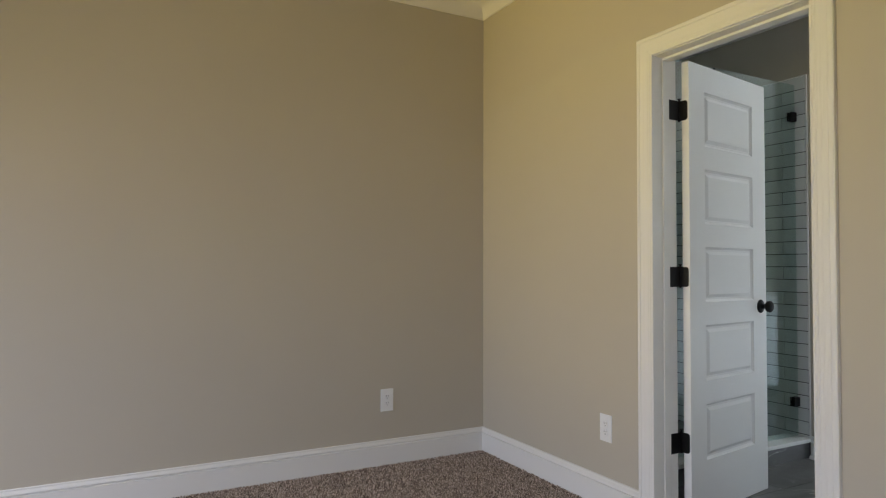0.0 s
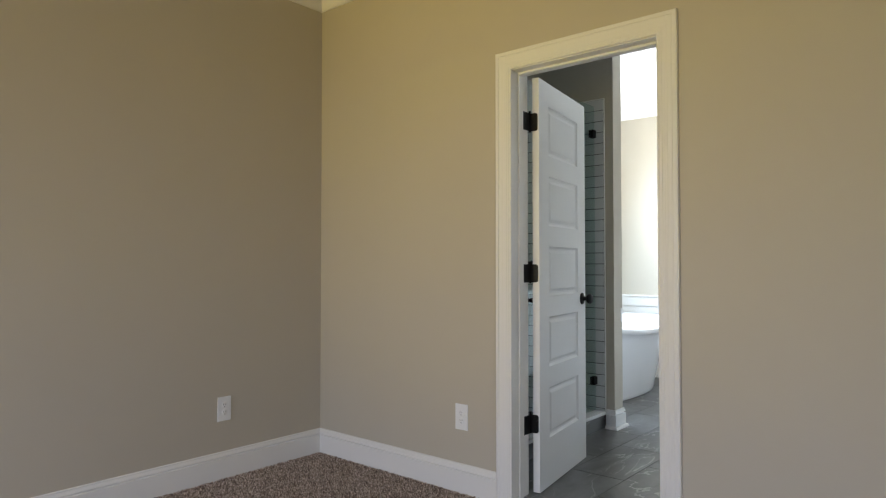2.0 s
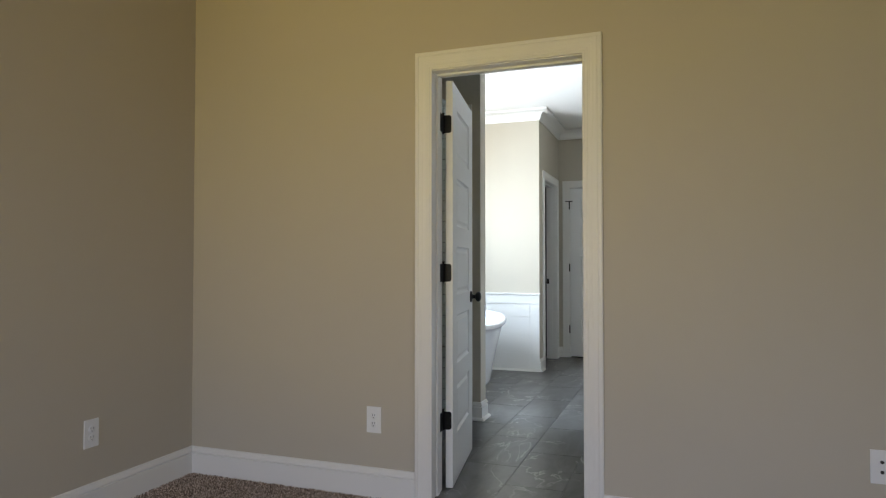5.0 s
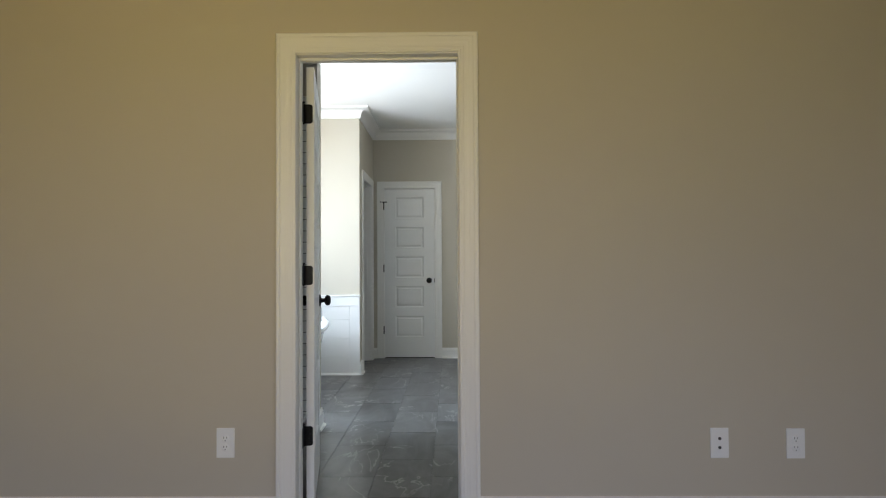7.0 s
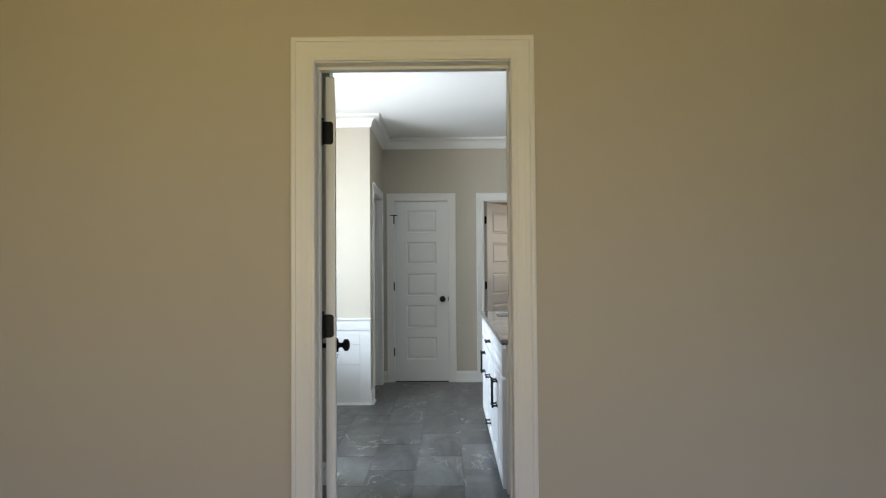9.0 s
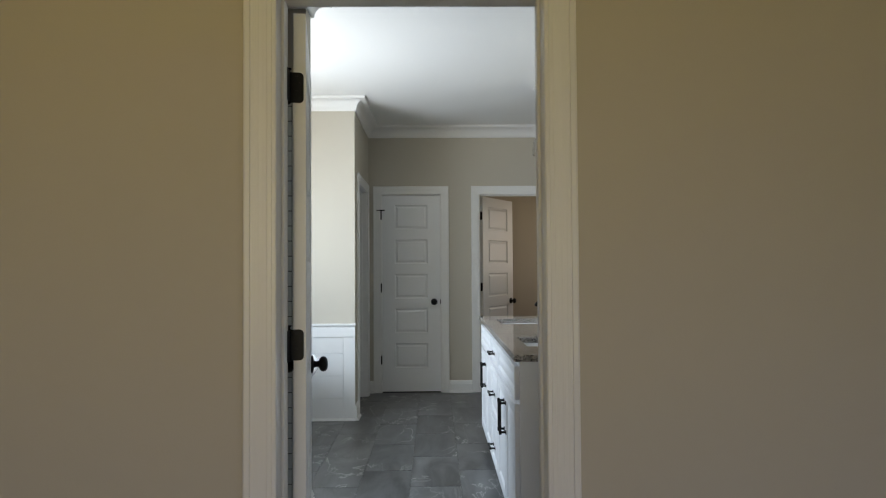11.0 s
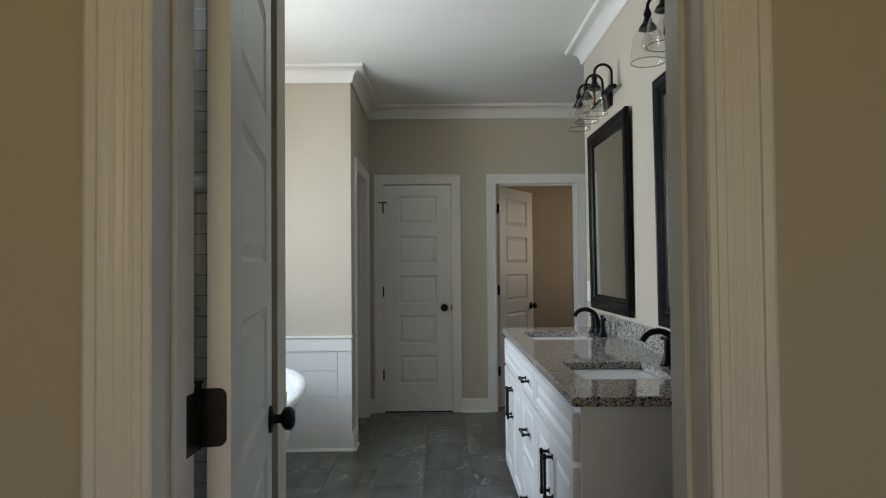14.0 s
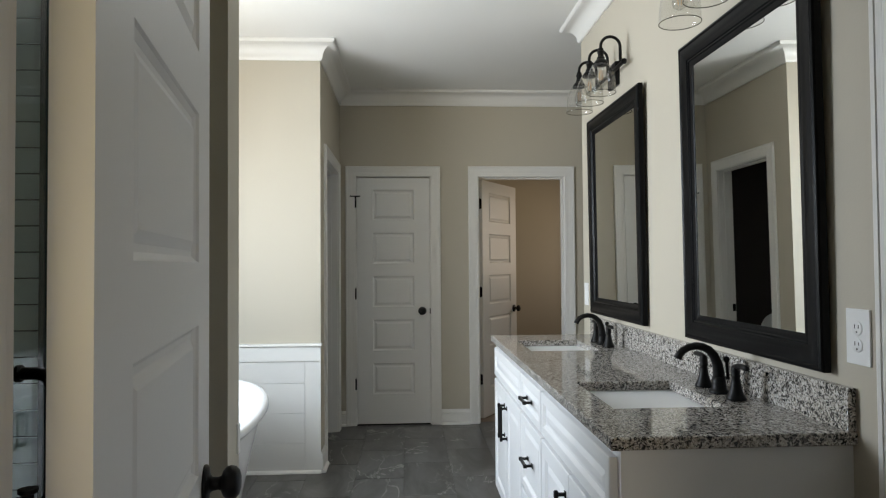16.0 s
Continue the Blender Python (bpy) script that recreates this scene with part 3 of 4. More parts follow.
# door between bedroom and bath, standing open past a right angle
d1 = thing("door_1", pose(0.0835, 0.162, 0.005, 0, 0, 99.4), "white five-panel door standing open into the bathroom", "door", "", "structure")
leaf = panel_leaf(0.692, 2.03)
leaf.transform(Matrix.Translation((0.004, -0.004, 0)) @ Matrix.Diagonal((1, 1, 2.032 / 2.03, 1)))
part("leaf", leaf, M_DOOR, d1, angle=20)
for y, rx in ((-0.004, -90), (-0.039, 90)):
    bm = bmesh.new()
    lathe(bm, KNOB, pose(0.634, y, 0.916, rx))
    part("knob", bm, M_BLACK, d1, "dark bronze round knob on a rose", smooth=True)
part("latch", boxes((0.6945, 0.6975, -0.033, -0.010, 0.888, 0.944), bevel=0.0008), M_BLACK, d1)
for z in HZ:
    hg = hinge_plate(d1, 0.035, z - 0.005)
    hg.location = (0.004, 0.003, 0)
for z in HZ:
    structure("hinge_leaf", boxes((0.0778, 0.0805, 0.095, 0.150, z - 0.0445, z + 0.0445)), M_BLACK, "black hinge leaf let into the door lining", "hinge")

# closed narrow door in the end wall
d2 = door("door_2", (-0.040, YF + 0.036, 0.012), 0, 0.594, 2.008, "white five-panel door, closed, with dark hardware")
for z in HZ:
    bm = bmesh.new()
    lathe(bm, [(0, -0.05), (0.005, -0.047), (0.0085, -0.0445), (0.0085, 0.0445), (0.0055, 0.047), (0.0055, 0.051), (0.008, 0.053), (0, 0.056)], pose(-0.012, -0.041, z - 0.012), 14)
    box(bm, -0.015, -0.007, -0.0375, -0.034, z - 0.0565, z + 0.0325)
    part("hinge", bm, M_BLACK, d2, "black hinge barrel")
bm = bmesh.new()
tube(bm, [(-0.050, -0.046, HZ[2] + 0.038), (0.024, -0.046, HZ[2] + 0.038)], 0.006, 10)
lathe(bm, [(0, 0), (0.009, 0), (0.009, 0.006), (0, 0.006)], pose(-0.054, -0.046, HZ[2] + 0.038, 0, 90), 12)
lathe(bm, [(0, 0), (0.007, 0), (0.007, 0.006), (0, 0.006)], pose(0.022, -0.046, HZ[2] + 0.038, 0, 90), 12)
part("door_stop", bm, M_BLACK, d2, "black hinge-pin door stop")
# near-black strip: the shade under the leaf, put in as colour
structure("floor_gap_shade", boxes((-0.042, 0.556, YF + 0.006, YF + 0.12, -0.002, 0.003)), M_GAP_SHADE, "black strip standing in for the shade below the closed door", "threshold")
structure("wall_14", boxes((-0.2, 0.72, YF + 0.55, YF + 0.6, ZL, TOP)), M_WALL, GREIGE, "wall")

# open door at the far right, swung into the closet
d3 = thing("door_3", pose(0.971, YF + 0.134, 0.012, 0, 0, 57), "white five-panel door, half open into the closet", "door", "", "structure")
leaf = panel_leaf(0.703, 2.008)
leaf.transform(Matrix.Translation((0.004, -0.004, 0)))
part("leaf", leaf, M_DOOR, d3, angle=20)
for y, rx in ((-0.004, -90), (-0.039, 90)):
    bm = bmesh.new()
    lathe(bm, KNOB, pose(0.645, y, 0.885, rx))
    part("knob", bm, M_BLACK, d3, "dark bronze round knob on a rose", smooth=True)
for z in HZ:
    hg = hinge_plate(d3, 0.035, z - 0.012)
    hg.location = (0.004, 0.003, 0)
for z in HZ:
    structure("hinge_leaf", boxes((0.9648, 0.9675, YF + 0.092, YF + 0.132, z - 0.0445, z + 0.0445)), M_BLACK, "black hinge leaf let into the door lining", "hinge")
structure("strike_plate", boxes((1.6725, 1.6752, YF + 0.096, YF + 0.124, 0.86, 0.93)), M_BLACK, "black strike plate on the door lining", "strike plate")
structure("strike_plate", boxes((XB - 0.11, XB - 0.085, 4.7515, 4.7542, 0.88, 0.94)), M_BLACK, "black strike plate on the door lining", "strike plate")

structure("strike_plate", boxes((0.5525, 0.5605, YF - 0.0012, YF + 0.03, 0.904, 0.948)), M_BLACK, "black strike plate on the door lining", "strike plate")

# closed door in the vanity wall
d4 = door("door_4", (XV + 0.036, 0.284, 0.012), 90, 0.608, 2.008, "white five-panel door, closed, beside the vanity")
structure("wall_15", boxes((XV + 0.5, XV + 0.56, Y1, YV - 0.13, ZL, TOP)), M_WALL, GREIGE, "wall")


# ---- windows ----
def window(name, axis, at, out, u0, u1, z0, z1, label):
    """A plain double-hung window set in its opening: frame, rail, sill and two panes."""
    w = thing(name, Matrix.Identity(4), label, "window", "", "structure")

    def slab(a, b, za, zb, d0, d1):
        y0, y1 = sorted((at + out * d0, at + out * d1))
        return boxes((a, b, y0, y1, za, zb)) if axis == "y" else boxes((y0, y1, a, b, za, zb))
    t = 0.05
    zm = (z0 + z1) / 2
    for a, b, za, zb in ((u0, u0 + t, z0, z1), (u1 - t, u1, z0, z1), (u0 + t, u1 - t, z0, z0 + t), (u0 + t, u1 - t, z1 - t, z1), (u0 + t, u1 - t, zm - 0.02, zm + 0.02)):
        part("window_frame", slab(a, b, za, zb, 0.075, 0.125), M_TRIM, w)
    part("window_sill", slab(u0 - 0.04, u1 + 0.04, z0 - 0.022, z0 - 0.0005, -0.03, 0.0), M_TRIM, w)
    for za, zb in ((z0 + t, zm - 0.02), (zm + 0.02, z1 - t)):
        p = part("pane", slab(u0 + t, u1 - t, za, zb, 0.097, 0.101), M_PANE, w)
        p.visible_shadow = False
    return w


window("window_1", "x", XW, -1, WY0, WY1, WZ0, WZ1, "white double-hung window above the tub")
window("window_2", "y", YS, -1, -0.95, 0.25, 0.6, 2.1, "unseen white double-hung bedroom window")
window("window_3", "y", YS, -1, 1.65, 2.85, 0.6, 2.1, "unseen white double-hung bedroom window")
# unseen window, added only to carry the east fill light
window("added_window", "x", XE, 1, -3.6, -2.4, 0.6, 2.1, "unseen white double-hung bedroom window")
# made-up opening for the closet's warm fill
window("closet_fill_window", "x", 2.6, 1, 5.55, 6.45, 1.1, 2.1, "white closet window, unseen, added for the fill light")

# ---- shiplap wainscot at the foot of the tub ----
ws = thing("wainscot", Matrix.Identity(4), "white painted shiplap wainscot with a capped rail", "wainscot", "", "structure")
for z0, z1 in ((0.0, 0.1865), (0.1905, 0.3745), (0.3785, 0.5625), (0.5665, 0.698)):
    part("board", boxes((XW, -0.277, YB - 0.013, YB - 0.0005, z0, z1), bevel=0.0012), M_TRIM, ws)
part("backing", boxes((XW, -0.20, YB - 0.008, YB - 0.0003, 0.0, 0.75)), M_TRIM, ws)
part("stile", boxes((-0.273, XB + 0.001, YB - 0.014, YB - 0.0005, 0.0, 0.7005), bevel=0.001), M_TRIM, ws)
part("rail", boxes((XW, XB + 0.002, YB - 0.022, YB - 0.0005, 0.702, 0.7935), bevel=0.0015), M_TRIM, ws)
part("cap", boxes((XW, XB + 0.010, YB - 0.036, YB - 0.0005, 0.7965, 0.813), bevel=0.003), M_TRIM, ws)
part("shoe_moulding", sweep([(XB + 0.004, YB - 0.0135), (XW, YB - 0.0135)], [(0, 0.001), (0.019, 0.001), (0.018, 0.008), (0.013, 0.015), (0.006, 0.019), (0, 0.020)]), M_TRIM, ws, angle=50)


# ---- freestanding tub ----
def ring_pts(cx, cy, a, b, z, segs, n=2.5):
    out = []
    for i in range(segs):
        t = 2 * math.pi * i / segs
        c, s = math.cos(t), math.sin(t)
        out.append((cx + a * math.copysign(abs(c) ** (2 / n), c), cy + b * math.copysign(abs(s) ** (2 / n), s), z))
    return out


def loft(rings, cap0=True, cap1=True):
    bm = bmesh.new()
    loops = [[bm.verts.new(p) for p in r] for r in rings]
    k = len(loops[0])
    for a, b in zip(loops, loops[1:]):
        for i in range(k):
            j = (i + 1) % k
            bm.faces.new((a[i], a[j], b[j], b[i]))
    if cap0:
        bm.faces.new(loops[0])
    if cap1:
        bm.faces.new(loops[-1][::-1])
    return bm


TX, TY = -0.790, 2.76
tub = thing("bathtub", pose(TX, TY, 0), "white freestanding oval acrylic tub with a rolled rim", "bathtub")
shell = []
for a, b, z, n in ((0.293, 0.590, 0.0, 2.6), (0.298, 0.595, 0.004, 2.6), (0.304, 0.600, 0.03, 2.6), (0.328, 0.622, 0.16, 2.65), (0.357, 0.647, 0.30, 2.7), (0.386, 0.672, 0.43, 2.85), (0.402, 0.684, 0.500, 2.95), (0.414, 0.692, 0.530, 3), (0.436, 0.702, 0.538, 3), (0.446, 0.708, 0.549, 3),
                   (0.446, 0.709, 0.564, 3), (0.440, 0.703, 0.575, 3), (0.425, 0.690, 0.580, 3), (0.402, 0.672, 0.578, 3), (0.387, 0.657, 0.566, 3), (0.368, 0.642, 0.53, 2.9), (0.335, 0.605, 0.38, 2.7), (0.298, 0.560, 0.22, 2.6), (0.25, 0.50, 0.14, 2.5), (0.19, 0.40, 0.115, 2.4), (0.02, 0.05, 0.108, 2)):
    lift = 0.072 * (z / 0.58) ** 3
    shell.append([(px, py, pz + lift * (py / b) ** 2) for px, py, pz in ring_pts(0, 0, a, b, z, 96, n)])
part("shell", loft(shell), M_TUB, tub, smooth=True)
bm = bmesh.new()
lathe(bm, [(0, 0), (0.028, 0), (0.03, 0.003), (0.02, 0.005), (0, 0.004)], pose(0, 0, 0.108), 20)
part("drain", bm, M_BLACK, tub, "dark drain cap")

# ---- shower ----
GX = -0.293
curb = thing("shower_curb", Matrix.Identity(4), "low shower curb faced in grey tile with a white cap", "shower curb", "", "structure")
part("curb_body", boxes((-0.358, -0.226, Y1 + 0.001, YP0 - 0.001, -0.003, 0.092)), M_STONE, curb)
part("cap", boxes((-0.370, -0.214, Y1 + 0.001, YP0 - 0.001, 0.0925, 0.113), bevel=0.002), M_CURB, curb)
enc = thing("shower_enclosure", Matrix.Identity(4), "frameless glass shower panels with black fittings", "shower screen")
fixed = part("fixed_panel", boxes((GX - 0.005, GX + 0.005, 0.860, YP0 - 0.012, 0.116, 2.22), bevel=0.001), M_GLASS, enc, "clear greenish fixed glass panel")
swing = part("glass_door", boxes((GX - 0.005, GX + 0.005, Y1 + 0.02, 0.850, 0.122, 2.22), bevel=0.001), M_GLASS, enc, "clear greenish glass door")
for pane, y in ((swing, 0.8505), (fixed, 0.8575)):
    part("glass_edge", boxes((GX - 0.005, GX + 0.005, y, y + 0.002, 0.123, 2.22)), M_EDGE, pane, "dark green polished glass edge")
fixed.visible_shadow = swing.visible_shadow = False
for z in (0.318, 2.025):
    bm = boxes((GX - 0.016, GX - 0.006, YP0 - 0.058, YP0 - 0.009, z - 0.027, z + 0.027), (GX + 0.006, GX + 0.016, YP0 - 0.058, YP0 - 0.009, z - 0.027, z + 0.027), (GX - 0.016, GX + 0.016, YP0 - 0.0115, YP0 - 0.0085, z - 0.027, z + 0.027), bevel=0.0015)
    part("clamp", bm, M_BLACK, enc, "square black glass clamp")
for z in (0.40, 1.95):
    bm = boxes((GX - 0.018, GX + 0.018, Y1 + 0.009, Y1 + 0.07, z - 0.045, z + 0.045), bevel=0.003)
    part("glass_hinge", bm, M_BLACK, enc, "black glass-door hinge")
for sx in (1, -1):
    bm = bmesh.new()
    hx = GX + sx * 0.065
    yy, z0, z1, r = 0.769, 0.900, 1.124, 0.028
    x0 = GX + sx * 0.006
    pts = [(x0, yy, z0), (hx - sx * r, yy, z0)] + [(hx - sx * r + sx * r * math.sin(radians(a)), yy, z0 + r - r * math.cos(radians(a))) for a in (22, 45, 68, 90)] + \
          [(hx, yy, z1 - r)] + [(hx - sx * r + sx * r * math.cos(radians(a)), yy, z1 - r + r * math.sin(radians(a))) for a in (22, 45, 68, 90)] + [(x0, yy, z1)]
    tube(bm, pts, 0.0108, 14)
    for z in (z0, z1):
        lathe(bm, [(0, 0), (0.015, 0), (0.015, 0.006), (0.012, 0.009), (0, 0.009)], pose(x0, yy, z, 0, 90 * sx), 18)
    part("pull_handle", bm, M_BLACK, enc, "black C-shaped pull handle", angle=40)
structure("shower_floor", boxes((XW, -0.3585, Y1, YP0, -0.0035, 0.018)), M_GROUT, "pale tiled shower floor", "shower floor")
# grout bed and edge strips of the tiled walls
ZT = 2.264
structure("tile_bed", boxes((XW, -0.222, YP0 - 0.004, YP0 - 0.0004, 0.018, ZT)), M_GROUT_DARK, "dark grout behind white wall tile", "grout")
structure("tile_bed", boxes((XW + 0.0004, XW + 0.004, Y1, YP0 - 0.0045, 0.018, ZT)), M_GROUT_DARK, "dark grout behind white wall tile", "grout")
structure("tile_edge", boxes((-0.222, -0.216, YP0 - 0.0105, YP0 - 0.0004, 0.114, ZT + 0.006), (XW, -0.222, YP0 - 0.0105, YP0 - 0.0004, ZT, ZT + 0.006)), M_TRIM, "white edge strip round the shower tile", "trim")

# ---- vanity ----
CZ = 0.912
VX, VY0, VY1 = 0.860, 1.084, 3.170
van = thing("vanity_cabinet", Matrix.Identity(4), "long white double vanity with shaker doors and black pulls", "vanity")
part("body", boxes((VX, XV - 0.0005, VY0, VY1, 0.105, CZ - 0.0305), (VX + 0.07, XV - 0.0005, VY0 + 0.002, VY1 - 0.002, 0.001, 0.105), bevel=0.001), M_CAB, van)
part("toe_kick", boxes((VX + 0.066, VX + 0.069, VY0 + 0.004, VY1 - 0.004, 0.001, 0.104)), M_SLOT, van)


def raised_front(y0, y1, z0, z1, rail):
    """A framed front facing -x: frame, moulded step and flat raised field."""
    bm = bmesh.new()
    t = 0.020
    xf = VX - t - 0.001
    ring = ((0.0, 0.003), (0.003, 0.0), (rail - 0.004, 0.0), (rail, 0.003), (rail + 0.006, 0.009), (rail + 0.014, 0.0095), (rail + 0.030, 0.004))
    loops = [[bm.verts.new(p) for p in ((VX - 0.001, y0, z0), (VX - 0.001, y1, z0), (VX - 0.001, y1, z1), (VX - 0.001, y0, z1))]]
    for d, dep in ring:
        loops.append([bm.verts.new(p) for p in ((xf + dep, y0 + d, z0 + d), (xf + dep, y1 - d, z0 + d), (xf + dep, y1 - d, z1 - d), (xf + dep, y0 + d, z1 - d))])
    for a, b in zip(loops, loops[1:]):
        for k in range(4):
            bm.faces.new((a[k], a[(k + 1) % 4], b[(k + 1) % 4], b[k]))
    bm.faces.new(loops[0])
    bm.faces.new(loops[-1])
    return bm


def bar_pull(parent, y, z, length, upright):
    """Square bar pull with flared feet, standing off the front."""
    xf = VX - 0.021
    bm = bmesh.new()
    h = length / 2
    if upright:
        box(bm, xf - 0.034, xf - 0.024, y - 0.005, y + 0.005, z - h, z + h, 0.002)
        for s in (-1, 1):
            zz = z + s * (h - 0.012)
            box(bm, xf - 0.026, xf, y - 0.0045, y + 0.0045, zz - 0.005, zz + 0.005, 0.0015)
            box(bm, xf - 0.004, xf, y - 0.008, y + 0.008, zz - 0.010, zz + 0.010, 0.0015)
            box(bm, xf - 0.0355, xf - 0.0225, y - 0.0065, y + 0.0065, zz - 0.009, zz + 0.009, 0.002)
    else:
        box(bm, xf - 0.034, xf - 0.024, y - h, y + h, z - 0.005, z + 0.005, 0.002)
        for s in (-1, 1):
            yy = y + s * (h - 0.012)
            box(bm, xf - 0.026, xf, yy - 0.005, yy + 0.005, z - 0.0045, z + 0.0045, 0.0015)
            box(bm, xf - 0.004, xf, yy - 0.010, yy + 0.010, z - 0.008, z + 0.008, 0.0015)
            box(bm, xf - 0.0355, xf - 0.0225, yy - 0.009, yy + 0.009, z - 0.0065, z + 0.0065, 0.002)
    part("handle", bm, M_BLACK, parent, "black bar pull")


for y0, y1 in ((1.106, 1.873), (2.300, 3.095)):
    part("false_front", raised_front(y0, y1, 0.712, 0.858, 0.036), M_CAB, van)
    ym = (y0 + y1) / 2
    for a, b, s in ((y0, ym - 0.0015, 1), (ym + 0.0015, y1, -1)):
        dr = part("door", raised_front(a, b, 0.125, 0.695, 0.056), M_CAB, van)
        bar_pull(dr, ym - 0.036 * s, 0.555, 0.165, True)
for z0, z1 in ((0.712, 0.858), (0.405, 0.695), (0.125, 0.388)):
    dr = part("drawer_front", raised_front(1.887, 2.286, z0, z1, 0.034), M_CAB, van)
    bar_pull(dr, 2.086, (z0 + z1) / 2 if z0 > 0.7 else z1 - 0.145, 0.115, False)

SINKS = ((1.555, 0.195), (2.728, 0.200))
SX0, SX1 = 0.935, 1.245


def slab_with_holes(xs, ys, holes, z0, z1):
    """Slab over a grid of lines, leaving out the cells in holes; open edges get side faces."""
    bm = bmesh.new()
    vt = {}

    def v(i, j, z):
        k = (i, j, z)
        if k not in vt:
            vt[k] = bm.verts.new((xs[i], ys[j], z))
        return vt[k]
    solid = {(i, j) for i in range(len(xs) - 1) for j in range(len(ys) - 1)} - set(holes)
    for i, j in solid:
        for z in (z0, z1):
            bm.faces.new((v(i, j, z), v(i + 1, j, z), v(i + 1, j + 1, z), v(i, j + 1, z)))
        for (di, dj), (a, b) in (((-1, 0), ((i, j), (i, j + 1))), ((1, 0), ((i + 1, j), (i + 1, j + 1))), ((0, -1), ((i, j), (i + 1, j))), ((0, 1), ((i, j + 1), (i + 1, j + 1)))):
            if (i + di, j + dj) not in solid:
                bm.faces.new((v(*a, z0), v(*b, z0), v(*b, z1), v(*a, z1)))
    bmesh.ops.recalc_face_normals(bm, faces=bm.faces)
    rim = [e for e in bm.edges if len(e.link_faces) == 2 and e.calc_face_angle(0) > 1.0 and abs(e.verts[0].co.z - e.verts[1].co.z) < 1e-6]
    bmesh.ops.bevel(bm, geom=rim, offset=0.004, segments=3, affect="EDGES", profile=0.5)
    return bm


top = thing("worktop", Matrix.Identity(4), "polished speckled grey granite vanity top with two sink cutouts", "worktop")
ys = [1.068]
for c, h in SINKS:
    ys += [c - h, c + h]
ys.append(3.190)
part("slab", slab_with_holes([0.833, SX0, SX1, XV - 0.001], ys, ((1, 1), (1, 3)), CZ - 0.030, CZ), M_GRANITE, top)
part("backsplash", boxes((XV - 0.022, XV - 0.001, 1.070, 3.188, CZ + 0.0005, CZ + 0.101), bevel=0.002), M_GRANITE, top)


def rrect(cx, cy, a, b, r, z, n=5):
    out = []
    for sx, sy, a0 in ((1, 1, 0), (-1, 1, 90), (-1, -1, 180), (1, -1, 270)):
        for i in range(n + 1):
            t = radians(a0 + 90 * i / n)
            out.append((cx + sx * (a - r) + r * math.cos(t), cy + sy * (b - r) + r * math.sin(t), z))
    return out


for c, h in SINKS:
    sk = thing("sink", pose((SX0 + SX1) / 2, c, CZ - 0.031), "white undermount rectangular porcelain basin", "sink", "basins in the vanity top")
    a, b = (SX1 - SX0) / 2 + 0.006, h + 0.006
    rings = [rrect(0, 0, a + 0.02, b + 0.02, 0.03, 0.0), rrect(0, 0, a, b, 0.03, 0.0), rrect(0, 0, a - 0.008, b - 0.008, 0.035, -0.02), rrect(0, 0, a - 0.016, b - 0.018, 0.045, -0.125), rrect(0, 0, a - 0.04, b - 0.045, 0.05, -0.153), rrect(0, 0, 0.03, 0.03, 0.029, -0.163)]
    part("basin", loft(rings, False, True), M_SINK, sk, smooth=True)
    bm = bmesh.new()
    lathe(bm, [(0, 0), (0.022, 0), (0.024, 0.002), (0.018, 0.004), (0.006, 0.003), (0, 0.003)], pose(0, 0, -0.163), 18)
    part("drain", bm, M_BLACK, sk, "dark drain")


def faucet(y):
    f = thing("faucet", pose(1.315, y, CZ + 0.0003), "dark bronze widespread faucet with two lever handles", "faucet", "faucets on the vanity")
    bm = bmesh.new()
    lathe(bm, [(0, 0), (0.030, 0), (0.031, 0.004), (0.027, 0.009), (0.0215, 0.014), (0.0205, 0.03), (0.019, 0.05)], None, 24)
    part("spout_base", bm, M_BLACK, f, smooth=True)
    bm = bmesh.new()
    pts = [(0, 0, 0.035), (-0.001, 0, 0.062), (-0.005, 0, 0.088), (-0.015, 0, 0.112), (-0.030, 0, 0.129), (-0.049, 0, 0.139), (-0.070, 0, 0.142), (-0.091, 0, 0.138), (-0.109, 0, 0.129), (-0.121, 0, 0.116), (-0.127, 0, 0.104)]
    tube(bm, pts, [0.0185, 0.017, 0.0152, 0.0138, 0.0127, 0.0120, 0.0115, 0.0112, 0.0110, 0.0116, 0.0122], 18)
    part("spout", bm, M_BLACK, f, smooth=True)
    bm = bmesh.new()
    lathe(bm, [(0, 0), (0.0045, 0), (0.0045, 0.05), (0.0075, 0.053), (0.0095, 0.060), (0.0075, 0.067), (0.004, 0.069), (0, 0.070)], pose(0.028, 0, 0.040, 0, -4), 14)
    tube(bm, [(0.012, 0, 0.04), (0.030, 0, 0.046)], 0.005, 10)
    part("lift_rod", bm, M_BLACK, f, smooth=True)
    for s in (-1, 1):
        bm = bmesh.new()
        lathe(bm, [(0, 0), (0.027, 0), (0.028, 0.004), (0.0255, 0.010), (0.020, 0.020), (0.0155, 0.036), (0.0125, 0.054), (0.0115, 0.064), (0.014, 0.067), (0.014, 0.071), (0.0115, 0.074), (0.013, 0.082), (0.012, 0.092), (0.007, 0.098), (0, 0.099)], pose(0, s * 0.101, 0), 22)
        hd = part("handle", bm, M_BLACK, f, "bell-shaped lever handle", smooth=True)
        bm = bmesh.new()
        tube(bm, [(0.0, s * 0.092, 0.090), (0.0, s * 0.115, 0.0975), (0.0, s * 0.135, 0.0990), (0.0, s * 0.155, 0.0980), (0.0, s * 0.168, 0.0960)], [0.0085, 0.0085, 0.0080, 0.0085, 0.0050], 12)
        part("lever", bm, M_BLACK, hd, smooth=True)
    return f


for c in (1.540, 2.722):
    faucet(c)

